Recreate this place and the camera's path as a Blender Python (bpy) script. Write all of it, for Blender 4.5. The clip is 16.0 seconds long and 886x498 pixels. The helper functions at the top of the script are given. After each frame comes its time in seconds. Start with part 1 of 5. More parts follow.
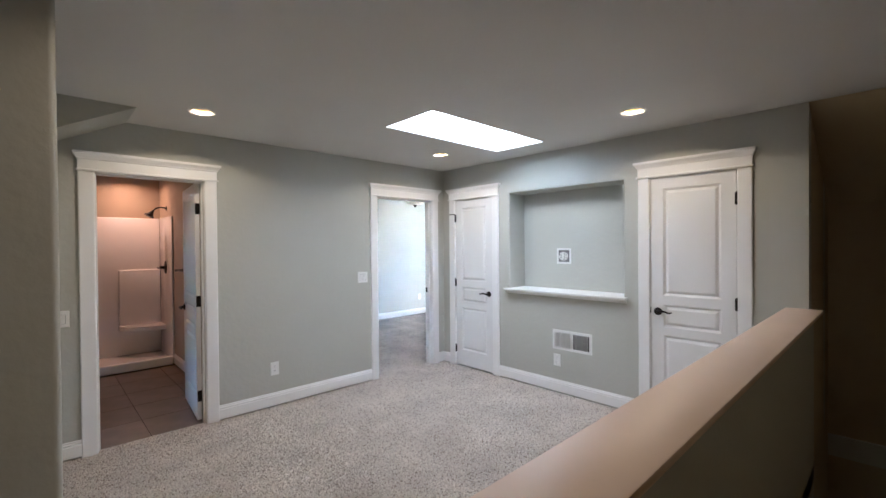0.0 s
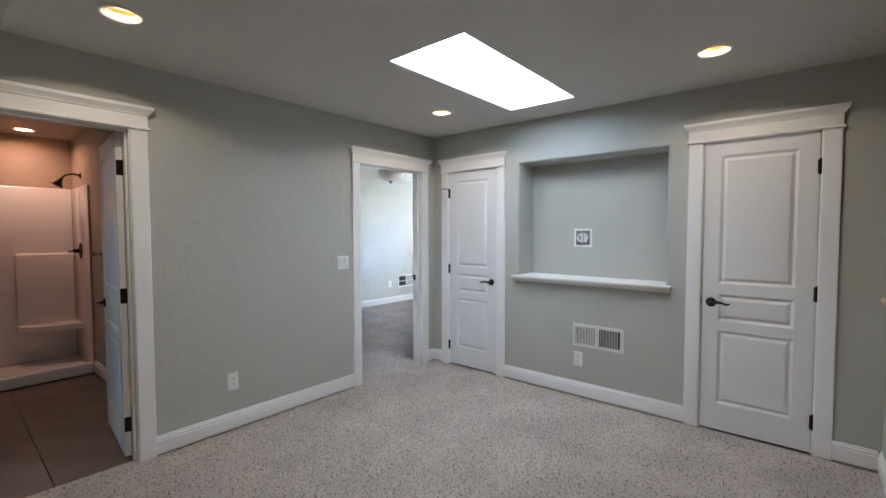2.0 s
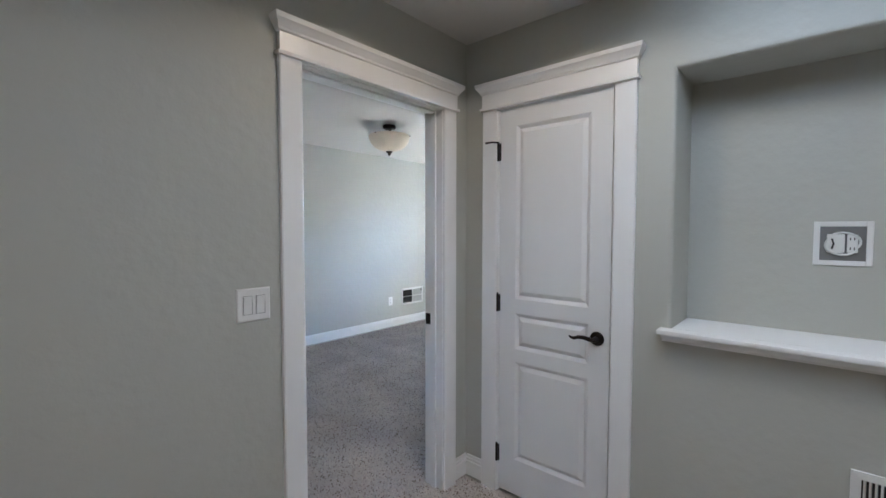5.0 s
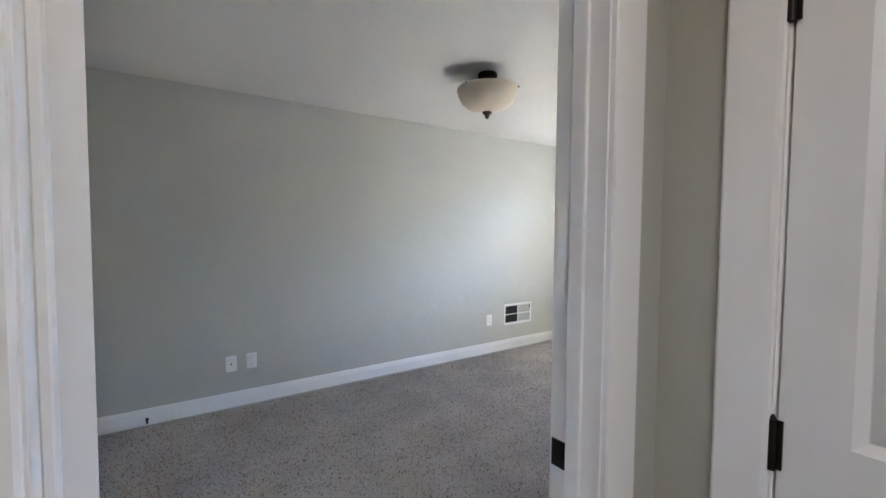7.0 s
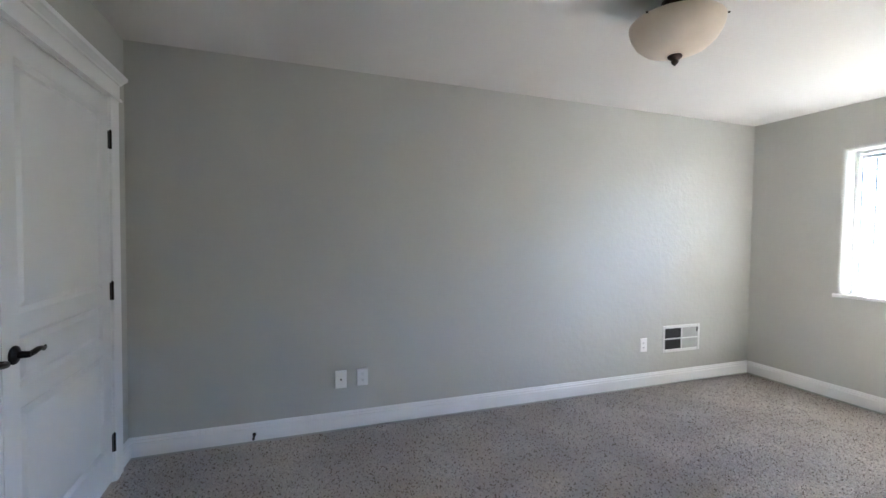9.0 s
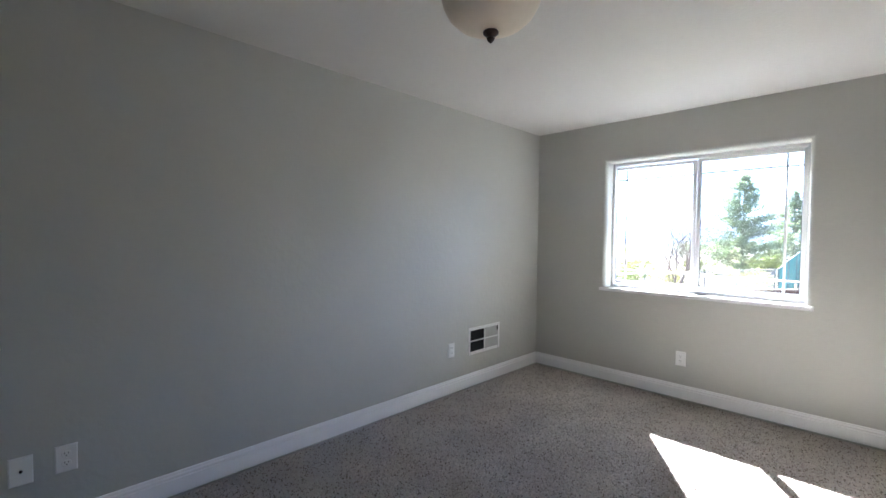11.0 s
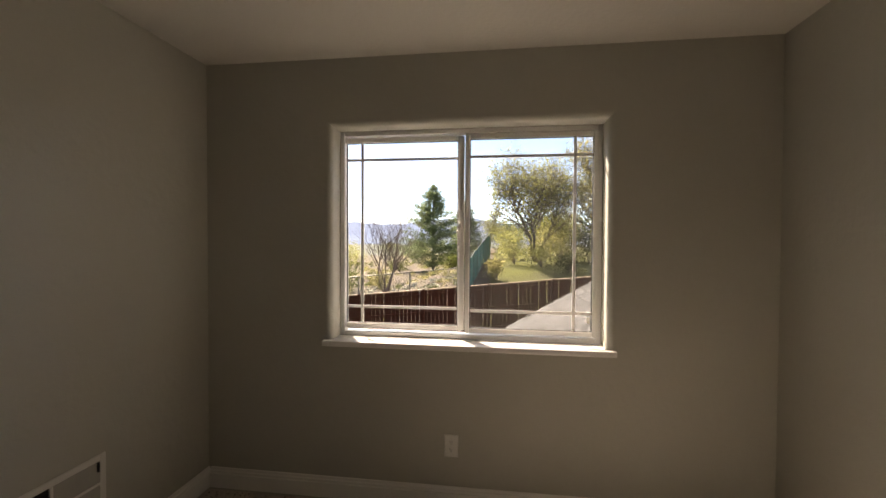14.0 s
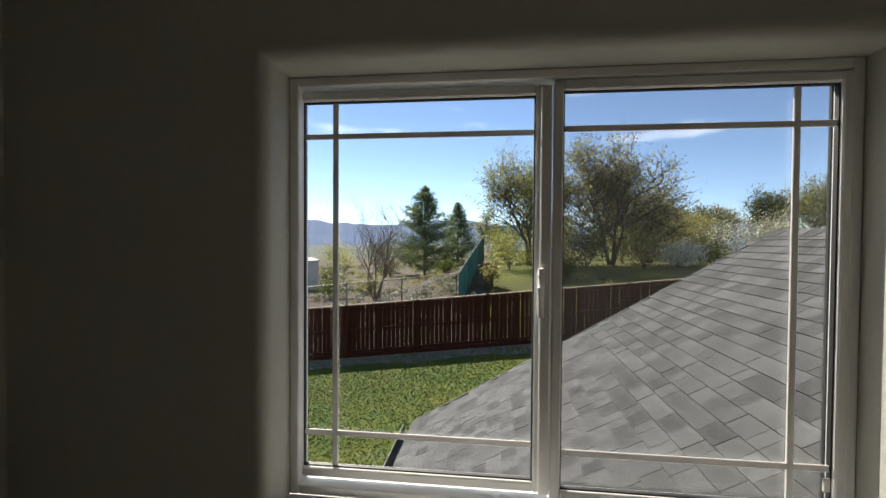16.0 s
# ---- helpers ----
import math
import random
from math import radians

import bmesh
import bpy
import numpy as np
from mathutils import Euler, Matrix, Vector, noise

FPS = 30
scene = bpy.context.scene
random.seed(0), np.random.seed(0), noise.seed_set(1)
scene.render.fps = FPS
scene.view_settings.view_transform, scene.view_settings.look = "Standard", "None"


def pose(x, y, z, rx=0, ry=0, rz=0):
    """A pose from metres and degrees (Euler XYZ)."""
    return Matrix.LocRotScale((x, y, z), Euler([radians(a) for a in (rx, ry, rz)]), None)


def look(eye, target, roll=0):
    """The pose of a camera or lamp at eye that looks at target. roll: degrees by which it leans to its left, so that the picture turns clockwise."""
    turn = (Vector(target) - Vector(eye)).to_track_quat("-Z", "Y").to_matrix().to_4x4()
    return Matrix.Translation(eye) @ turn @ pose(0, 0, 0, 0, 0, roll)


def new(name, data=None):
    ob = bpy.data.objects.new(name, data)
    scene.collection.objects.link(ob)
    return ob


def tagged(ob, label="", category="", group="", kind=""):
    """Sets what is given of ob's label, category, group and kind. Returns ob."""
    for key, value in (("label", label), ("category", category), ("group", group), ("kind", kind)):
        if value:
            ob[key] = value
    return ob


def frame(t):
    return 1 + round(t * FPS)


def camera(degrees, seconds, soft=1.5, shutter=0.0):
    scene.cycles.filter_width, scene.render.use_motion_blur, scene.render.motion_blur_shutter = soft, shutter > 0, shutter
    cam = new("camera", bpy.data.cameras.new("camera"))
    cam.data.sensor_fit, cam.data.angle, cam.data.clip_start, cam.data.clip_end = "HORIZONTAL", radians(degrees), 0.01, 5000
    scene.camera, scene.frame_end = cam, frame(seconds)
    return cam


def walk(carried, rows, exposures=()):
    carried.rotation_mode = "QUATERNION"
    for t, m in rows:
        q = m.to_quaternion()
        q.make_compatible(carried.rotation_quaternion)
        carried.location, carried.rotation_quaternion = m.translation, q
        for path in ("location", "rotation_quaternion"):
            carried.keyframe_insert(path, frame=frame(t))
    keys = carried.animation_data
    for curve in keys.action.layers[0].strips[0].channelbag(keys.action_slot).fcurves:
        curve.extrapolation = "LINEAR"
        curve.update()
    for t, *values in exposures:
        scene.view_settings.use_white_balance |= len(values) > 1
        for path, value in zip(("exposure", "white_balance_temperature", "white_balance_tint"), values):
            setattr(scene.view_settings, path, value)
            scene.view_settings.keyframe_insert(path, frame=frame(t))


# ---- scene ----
cam = camera(91.9, 16.0)
PATH = [
    (0, (0.263, 0.287, 1.495), (1.638, 1.739, 1.477), -0.5),
    (0.5, (0.291, 0.402, 1.45), (1.767, 1.75, 1.412), -0.3),
    (1, (0.353, 0.623, 1.432), (1.877, 1.918, 1.374), -0.2),
    (1.5, (0.417, 0.873, 1.411), (1.949, 2.156, 1.332), -0.0),
    (2, (0.514, 1.168, 1.431), (2.042, 2.455, 1.347), -0.1),
    (2.5, (0.718, 1.414, 1.423), (2.244, 2.704, 1.339), -0.2),
    (3, (0.965, 1.684, 1.405), (2.491, 2.974, 1.317), -0.1),
    (3.5, (1.24, 1.976, 1.417), (2.762, 3.27, 1.331), -0.1),
    (3.7, (1.34, 2.09, 1.412), (2.867, 3.379, 1.327), 0.0),
    (5.8, (2.611, 3.214, 1.42), (4.054, 4.596, 1.316), 0.2),
    (6, (2.706, 3.322, 1.414), (4.103, 4.75, 1.312), 0.3),
    (6.5, (2.920, 3.560, 1.416), (4.210, 5.088, 1.318), 0.3),
    (7, (3.121, 3.781, 1.417), (4.264, 5.419, 1.320), 0.4),
    (7.5, (3.217, 3.993, 1.355), (4.193, 5.736, 1.280), 0.5),
    (8, (3.222, 4.18, 1.338), (4.059, 5.995, 1.268), 0.8),
    (8.2, (3.231, 4.254, 1.327), (4.023, 6.089, 1.259), 0.8),
    (9.2, (3.350, 4.490, 1.355), (4.020, 6.374, 1.290), 0.6),
    (10.3, (3.49, 4.767, 1.403), (4.48, 6.503, 1.339), 0.4),
    (10.5, (3.505, 4.783, 1.391), (4.615, 6.445, 1.33), 0.4),
    (11, (3.641, 4.882, 1.369), (5.058, 6.291, 1.307), 0.6),
    (11.5, (3.881, 4.988, 1.385), (5.533, 6.114, 1.325), 0.5),
    (12, (4.114, 5.159, 1.394), (5.919, 6.018, 1.332), 0.5),
    (12.5, (4.388, 5.352, 1.413), (6.288, 5.973, 1.359), 0.4),
    (13, (4.686, 5.516, 1.418), (6.642, 5.933, 1.362), 0.3),
    (13.5, (5.019, 5.611, 1.421), (6.994, 5.926, 1.379), 0.3),
    (14, (5.352, 5.723, 1.454), (7.333, 5.995, 1.411), 0.3),
    (14.5, (5.697, 5.805, 1.458), (7.683, 6.044, 1.419), 0.2),
    (15, (6.036, 5.879, 1.526), (8.022, 6.11, 1.472), 0.3),
    (15.5, (6.329, 6.004, 1.58), (8.316, 6.221, 1.531), 0.5),
    (16, (6.589, 6.087, 1.62), (8.576, 6.313, 1.582), 0.4),
]
LIGHT = Vector((-1.0, -0.665, -1.074)).normalized()  # the way the sunlight travels
EXPOSURES = [(0.0, 6.30, 5180, 9), (2.0, 5.85, 5180, 8), (3.5, 5.68, 5150, 8), (6.0, 5.30, 5480, 11), (7.0, 5.42, 5650, 12), (8.0, 5.42, 5650, 13), (10.5, 4.88, 5650, 13), (11.0, 4.42, 5600, 13),
             (11.5, 3.80, 5600, 12), (12.0, 3.02, 6000, 12), (12.5, 2.66, 6700, 18), (13.5, 2.34, 7000, 12), (14.0, 2.24, 8600, 20), (14.5, 2.08, 11200, 23), (15.0, 1.63, 9200, 24),
             (15.5, 1.24, 7700, 12), (16.0, 1.12, 6900, 10)]
walk(cam, [(t, look(eye, target, roll)) for t, eye, target, roll in PATH], EXPOSURES)

# ---- world and sun ----
world = bpy.data.worlds.new("sky")
scene.world = world
world.use_nodes = True
wn, wl = world.node_tree.nodes, world.node_tree.links
wn.clear()
sky = wn.new("ShaderNodeTexSky")
sky.sky_type, sky.sun_disc = "NISHITA", False
sky.sun_elevation = math.asin(-LIGHT.z)
sky.sun_rotation = math.atan2(-LIGHT.x, -LIGHT.y)
sky.altitude, sky.air_density, sky.dust_density, sky.ozone_density = 900, 0.60, 0.02, 1.6
coord, stretch = wn.new("ShaderNodeTexCoord"), wn.new("ShaderNodeMapping")
stretch.inputs["Scale"].default_value = (1.6, 1.2, 6.0)
stretch.inputs["Rotation"].default_value = (0.25, 0.1, 0.4)
cloud = wn.new("ShaderNodeTexNoise")
cloud.inputs["Scale"].default_value, cloud.inputs["Detail"].default_value, cloud.inputs["Roughness"].default_value = 1.7, 6.0, 0.55
ramp = wn.new("ShaderNodeValToRGB")
ramp.color_ramp.elements[0].position, ramp.color_ramp.elements[1].position = 0.54, 0.74
ramp.color_ramp.elements[0].color, ramp.color_ramp.elements[1].color = (0, 0, 0, 1), (0.75, 0.75, 0.75, 1)
mixer = wn.new("ShaderNodeMix")
mixer.data_type = "RGBA"
mixer.inputs[7].default_value = (9.5, 9.8, 10.2, 1)
back = wn.new("ShaderNodeBackground")
back.inputs["Strength"].default_value = 0.105
out = wn.new("ShaderNodeOutputWorld")
for a, b in ((coord.outputs["Generated"], stretch.inputs[0]), (stretch.outputs[0], cloud.inputs["Vector"]), (cloud.outputs[0], ramp.inputs[0]),
             (ramp.outputs[0], mixer.inputs[0]), (sky.outputs[0], mixer.inputs[6]), (mixer.outputs[2], back.inputs[0]), (back.outputs[0], out.inputs[0])):
    wl.new(a, b)

sun_data = bpy.data.lights.new("sun", "SUN")
sun_data.energy, sun_data.angle, sun_data.color = 5.0, radians(0.53), (1.0, 0.95, 0.87)
sun = new("sun", sun_data)
sun.matrix_world = look((20, 20, 30), Vector((20, 20, 30)) + LIGHT)


def lamp(name, kind, energy, m, color=(1, 1, 1), size=0.1, size_y=None, spread=None):
    data = bpy.data.lights.new(name, kind)
    data.energy, data.color = energy, color
    if kind == "AREA":
        data.shape, data.size = ("RECTANGLE" if size_y else "DISK"), size
        if size_y:
            data.size_y = size_y
        if spread:
            data.spread = radians(spread)
    else:
        data.shadow_soft_size = size
    ob = new(name, data)
    ob.matrix_world = m
    return ob


WARM = (1.0, 0.72, 0.45)
CANS = [(1.11, 3.62), (3.34, 3.56), (3.37, 1.58), (1.11, 1.56)]
for cx, cy in CANS:
    lamp("can_bulb_light", "AREA", 0.115, pose(cx, cy, 2.460), WARM, 0.035)
lamp("bath_bulb_light", "AREA", 0.17, pose(1.12, 7.1, 2.462), (1.0, 0.50, 0.30), 0.11)
# ---- materials ----
MATS = {}


def material(name, color, rough=0.6, metal=0.0, vary=0.08, scale=6.0, bump=0.0, bump_scale=200.0, second=None, spots=0.0, spot_scale=300.0,
             spot_color=(0.1, 0.08, 0.06), coat=0.0, random_tint=0.0, island=False, emit=None, sheen=0.0, bump_dist=0.002, stretch=(1, 1, 1)):
    if name in MATS:
        return MATS[name]
    m = bpy.data.materials.new(name)
    m.use_nodes = True
    n, l = m.node_tree.nodes, m.node_tree.links
    bsdf = n["Principled BSDF"]
    bsdf.inputs["Roughness"].default_value, bsdf.inputs["Metallic"].default_value = rough, metal
    bsdf.inputs["Coat Weight"].default_value = coat
    bsdf.inputs["Sheen Weight"].default_value = sheen
    tc, mp = n.new("ShaderNodeTexCoord"), n.new("ShaderNodeMapping")
    mp.inputs["Scale"].default_value = stretch
    l.new(tc.outputs["Object"], mp.inputs[0])
    second = second or tuple(min(1, c * (1 - 2 * vary)) for c in color)
    big = n.new("ShaderNodeTexNoise")
    big.inputs["Scale"].default_value, big.inputs["Detail"].default_value = scale, 5.0
    l.new(mp.outputs[0], big.inputs["Vector"])
    rr = n.new("ShaderNodeValToRGB")
    rr.color_ramp.elements[0].position, rr.color_ramp.elements[1].position = 0.3, 0.7
    rr.color_ramp.elements[0].color, rr.color_ramp.elements[1].color = (*second, 1), (*color, 1)
    l.new(big.outputs[0], rr.inputs[0])
    col = rr.outputs[0]
    if spots:
        sp = n.new("ShaderNodeTexNoise")
        sp.inputs["Scale"].default_value, sp.inputs["Detail"].default_value = spot_scale, 3.5
        l.new(mp.outputs[0], sp.inputs["Vector"])
        sr = n.new("ShaderNodeValToRGB")
        sr.color_ramp.elements[0].position, sr.color_ramp.elements[1].position = 0.535, 0.60
        sr.color_ramp.elements[1].color = (spots, spots, spots, 1)
        l.new(sp.outputs[0], sr.inputs[0])
        mx = n.new("ShaderNodeMix")
        mx.data_type = "RGBA"
        mx.inputs[7].default_value = (*spot_color, 1)
        l.new(sr.outputs[0], mx.inputs[0])
        l.new(col, mx.inputs[6])
        col = mx.outputs[2]
    if random_tint:
        hs = n.new("ShaderNodeHueSaturation")
        mr = n.new("ShaderNodeMapRange")
        mr.inputs[3].default_value, mr.inputs[4].default_value = 1 - random_tint, 1 + random_tint
        if island:
            l.new(n.new("ShaderNodeNewGeometry").outputs["Random Per Island"], mr.inputs[0])
        else:
            l.new(n.new("ShaderNodeObjectInfo").outputs["Random"], mr.inputs[0])
        l.new(mr.outputs[0], hs.inputs["Value"])
        l.new(col, hs.inputs["Color"])
        col = hs.outputs[0]
    l.new(col, bsdf.inputs["Base Color"])
    if bump:
        bn, bp = n.new("ShaderNodeTexNoise"), n.new("ShaderNodeBump")
        bn.inputs["Scale"].default_value, bn.inputs["Detail"].default_value = bump_scale, 3.0
        bp.inputs["Strength"].default_value, bp.inputs["Distance"].default_value = bump, bump_dist
        l.new(mp.outputs[0], bn.inputs["Vector"])
        l.new(bn.outputs[0], bp.inputs["Height"])
        l.new(bp.outputs[0], bsdf.inputs["Normal"])
    if emit:
        bsdf.inputs["Emission Color"].default_value, bsdf.inputs["Emission Strength"].default_value = (*emit[0], 1), emit[1]
    MATS[name] = m
    return m


PAINT = material("sage_wall_paint", (0.475, 0.478, 0.432), 0.55, vary=0.025, scale=1.5, bump=0.42, bump_scale=24, bump_dist=0.006)
CEIL = material("ceiling_paint", (0.64, 0.625, 0.585), 0.75, vary=0.02, scale=1.5, bump=0.5, bump_scale=45, bump_dist=0.004)
# Wall paint tinted tan to hold the warm lamplight of the stairwell.
STAIRPAINT = material("warm_lit_stair_paint", (0.42, 0.34, 0.22), 0.55, vary=0.02, scale=1.5, bump=0.3, bump_scale=20, bump_dist=0.006)
BATHPAINT = material("bath_wall_paint", (0.40, 0.32, 0.235), 0.5, vary=0.02, bump=0.3, bump_scale=70)
TRIM = material("white_trim_paint", (0.84, 0.84, 0.83), 0.32, vary=0.015, scale=3, bump=0.08, bump_scale=90)
DOORPAINT = material("white_door_paint", (0.79, 0.79, 0.785), 0.38, vary=0.02, scale=2, bump=0.12, bump_scale=120)
CARPET = material("speckled_carpet", (0.58, 0.53, 0.48), 0.95, vary=0.07, scale=2.2, bump=1.0, bump_scale=140, spots=0.3, spot_scale=130,
                  spot_color=(0.17, 0.135, 0.11), sheen=0.2, bump_dist=0.015)
BRONZE = material("oil_rubbed_bronze", (0.022, 0.018, 0.016), 0.34, metal=0.75, vary=0.2, scale=30)
LAMPBRONZE = material("brown_lamp_bronze", (0.075, 0.052, 0.042), 0.42, metal=0.8, vary=0.25, scale=25)
PLASTIC = material("white_plastic", (0.78, 0.78, 0.76), 0.3, vary=0.01)
SLOT = material("dark_slot", (0.012, 0.012, 0.012), 0.8)
VENT = material("white_enamel", (0.74, 0.74, 0.72), 0.35, vary=0.02)
DUCT = material("dark_duct", (0.02, 0.02, 0.02), 0.8)
VINYL = material("white_vinyl", (0.82, 0.82, 0.81), 0.30, vary=0.01)
RUBBER = material("black_gasket", (0.015, 0.015, 0.015), 0.6)
ALABASTER = material("cream_alabaster_glass", (0.76, 0.66, 0.52), 0.5, vary=0.08, scale=5, coat=0.04)
FIBRE = material("white_fibreglass", (0.80, 0.77, 0.74), 0.14, vary=0.01)
TILE = material("brown_stone_tile", (0.17, 0.135, 0.11), 0.4, vary=0.18, scale=5, bump=0.15, bump_scale=30, random_tint=0.1)
GROUT = material("grout", (0.13, 0.105, 0.088), 0.9)
CANWHITE = material("can_trim_white", (0.8, 0.78, 0.74), 0.35)
REFLECTOR = material("can_reflector", (0.62, 0.40, 0.15), 0.45, metal=0.4)
BULB = material("bulb_glow", (0.9, 0.8, 0.6), 0.4, emit=((1.0, 0.80, 0.50), 0.035))
# Emission stands in for daylight coming down the skylight shaft.
SKYPANE = material("glowing_daylight_pane", (0.8, 0.8, 0.8), 0.5, emit=((0.96, 0.985, 1.0), 0.182))
WOODCAP = material("painted_cap", (0.73, 0.57, 0.45), 0.42, vary=0.03, scale=3)
BRASSSCREW = material("steel_screw", (0.5, 0.48, 0.45), 0.35, metal=1.0)


def glass_material():
    m = bpy.data.materials.new("window_glass")
    m.use_nodes = True
    n, l = m.node_tree.nodes, m.node_tree.links
    n.clear()
    o, mix, tr, gl, fr = (n.new("ShaderNode" + k) for k in ("OutputMaterial", "MixShader", "BsdfTransparent", "BsdfGlossy", "Fresnel"))
    tr.inputs[0].default_value = (0.95, 0.965, 0.96, 1)
    gl.inputs["Roughness"].default_value = 0.01
    fr.inputs["IOR"].default_value = 1.35
    for a, b in ((fr.outputs[0], mix.inputs[0]), (tr.outputs[0], mix.inputs[1]), (gl.outputs[0], mix.inputs[2]), (mix.outputs[0], o.inputs[0])):
        l.new(a, b)
    return m


GLASS = glass_material()

# ---- mesh helpers ----


def mesh_ob(name, bm, mat, smooth=False):
    me = bpy.data.meshes.new(name)
    bmesh.ops.recalc_face_normals(bm, faces=bm.faces)
    bm.to_mesh(me)
    bm.free()
    me.materials.append(mat)
    if smooth:
        me.polygons.foreach_set("use_smooth", [True] * len(me.polygons))
        me.set_sharp_from_angle(angle=radians(38))
    return new(name, me)


def part(name, bm, mat, parent, label="", smooth=False, m=None):
    ob = mesh_ob(name, bm, mat, smooth)
    ob.parent = parent
    if m is not None:
        ob.matrix_basis = m
    return tagged(ob, label)


def thing(name, m, label="", category="", group="", kind=""):
    ob = new(name)
    ob.empty_display_size = 0.1
    ob.matrix_basis = m
    return tagged(ob, label, category, group, kind)


def box(bm, x0, x1, y0, y1, z0, z1, bevel=0.0, segs=1):
    vs = [bm.verts.new((x, y, z)) for x in (x0, x1) for y in (y0, y1) for z in (z0, z1)]
    fs = [bm.faces.new([vs[i] for i in q]) for q in ((0, 1, 3, 2), (4, 6, 7, 5), (0, 4, 5, 1), (2, 3, 7, 6), (0, 2, 6, 4), (1, 5, 7, 3))]
    if bevel:
        es = {e for f in fs for e in f.edges}
        bmesh.ops.bevel(bm, geom=list(es), offset=bevel, segments=segs, affect="EDGES", profile=0.5)
    return bm


def boxm(*args, **kw):
    return box(bmesh.new(), *args, **kw)


def rings(bm, loops, cap0=True, cap1=True, closed=True):
    """Skin a list of loops of points."""
    rows = [[bm.verts.new(p) for p in loop] for loop in loops]
    n = len(rows[0])
    for a, b in zip(rows, rows[1:]):
        for i in range(n if closed else n - 1):
            j = (i + 1) % n
            bm.faces.new((a[i], a[j], b[j], b[i]))
    if cap0:
        bm.faces.new(rows[0][::-1])
    if cap1:
        bm.faces.new(rows[-1])
    return bm


def lathe(profile, n=24, axis="z", center=(0, 0, 0)):
    """Turn (radius, height) pairs round an axis."""
    bm = bmesh.new()
    loops = []
    for r, h in profile:
        loop = []
        for i in range(n):
            a = 2 * math.pi * i / n
            p = {"z": (r * math.cos(a), r * math.sin(a), h), "y": (r * math.cos(a), h, r * math.sin(a)), "x": (h, r * math.cos(a), r * math.sin(a))}[axis]
            loop.append(Vector(p) + Vector(center))
        loops.append(loop)
    return rings(bm, loops)


def tube(points, radii, n=8, bm=None, flat=1.0):
    """A round bar along points."""
    bm = bm or bmesh.new()
    pts = [Vector(p) for p in points]
    loops = []
    for i, p in enumerate(pts):
        d = (pts[min(i + 1, len(pts) - 1)] - pts[max(i - 1, 0)]).normalized()
        a = d.cross(Vector((0, 0, 1)) if abs(d.z) < 0.9 else Vector((1, 0, 0))).normalized()
        b = d.cross(a)
        r = radii[i] if isinstance(radii, (list, tuple)) else radii
        loops.append([p + a * r * math.cos(2 * math.pi * k / n) + b * r * flat * math.sin(2 * math.pi * k / n) for k in range(n)])
    return rings(bm, loops)


def wall_mesh(us, zs, t0, t1, holes, axis):
    """A slab with through openings. axis 'x': runs along x, thick in y; 'y': the other way. holes: (u0, u1, z0, z1)."""
    us = sorted({*us, *(h[0] for h in holes), *(h[1] for h in holes)})
    zs = sorted({*zs, *(h[2] for h in holes), *(h[3] for h in holes)})
    def solid(i, j):
        if not (0 <= i < len(us) - 1 and 0 <= j < len(zs) - 1):
            return False
        cu, cz = (us[i] + us[i + 1]) / 2, (zs[j] + zs[j + 1]) / 2
        return not any(h[0] < cu < h[1] and h[2] < cz < h[3] for h in holes)
    bm, cache = bmesh.new(), {}
    def v(i, j, t):
        key = (i, j, t)
        if key not in cache:
            cache[key] = bm.verts.new((us[i], t, zs[j]) if axis == "x" else (t, us[i], zs[j]))
        return cache[key]
    for i in range(len(us) - 1):
        for j in range(len(zs) - 1):
            if not solid(i, j):
                continue
            for t in (t0, t1):
                bm.faces.new((v(i, j, t), v(i + 1, j, t), v(i + 1, j + 1, t), v(i, j + 1, t)))
            for di, dj, p, q in ((-1, 0, (i, j), (i, j + 1)), (1, 0, (i + 1, j), (i + 1, j + 1)), (0, -1, (i, j), (i + 1, j)), (0, 1, (i, j + 1), (i + 1, j + 1))):
                if not solid(i + di, j + dj):
                    bm.faces.new((v(*p, t0), v(*q, t0), v(*q, t1), v(*p, t1)))
    return bm


def structure(name, bm, mat, label="", category="", smooth=False):
    return tagged(mesh_ob(name, bm, mat, smooth), label, category or name.split("_")[0], kind="structure")


# ---- the shell ----
NY, EX, CZ = 4.28, 4.055, 2.44          # hall: north wall's face, east wall's face, ceiling
BY0, BY1, BX0, BX1 = 4.397, 7.40, 2.43, 7.61   # bedroom: south, north, west, east faces
WIN = (5.168, 6.677, 0.885, 2.097)
BATH_DOOR, BED_DOOR = (0.574, 1.283), (3.036, 3.850)
CLOSET, EAST_DOOR = (3.465, 4.06), (1.10, 1.722)
NICHE = (1.955, 3.222, 1.0, 2.06)
DH = 2.045

structure("wall_hall_north", wall_mesh([0.12, BX1 + 0.2], [-0.02, CZ + 0.1], NY, BY0,
          [(BATH_DOOR[0] - 0.02, BATH_DOOR[1] + 0.02, -0.02, DH + 0.02), (BED_DOOR[0] - 0.02, BED_DOOR[1] + 0.02, -0.02, DH + 0.02)], "x"), PAINT,
          "sage grey painted wall with two door openings", "wall")
BEAD = 0.019
structure("wall_hall_east", wall_mesh([0.69, NY], [-0.02, CZ + 0.1], EX, EX + 0.13,
          [(CLOSET[0] - 0.02, CLOSET[1] + 0.02, -0.02, DH + 0.02), (EAST_DOOR[0] - 0.02, EAST_DOOR[1] + 0.02, -0.02, DH + 0.02), (NICHE[0] - BEAD, NICHE[1] + BEAD, NICHE[2], NICHE[3] + BEAD)], "y"), PAINT,
          "sage grey painted wall with a recessed niche", "wall")
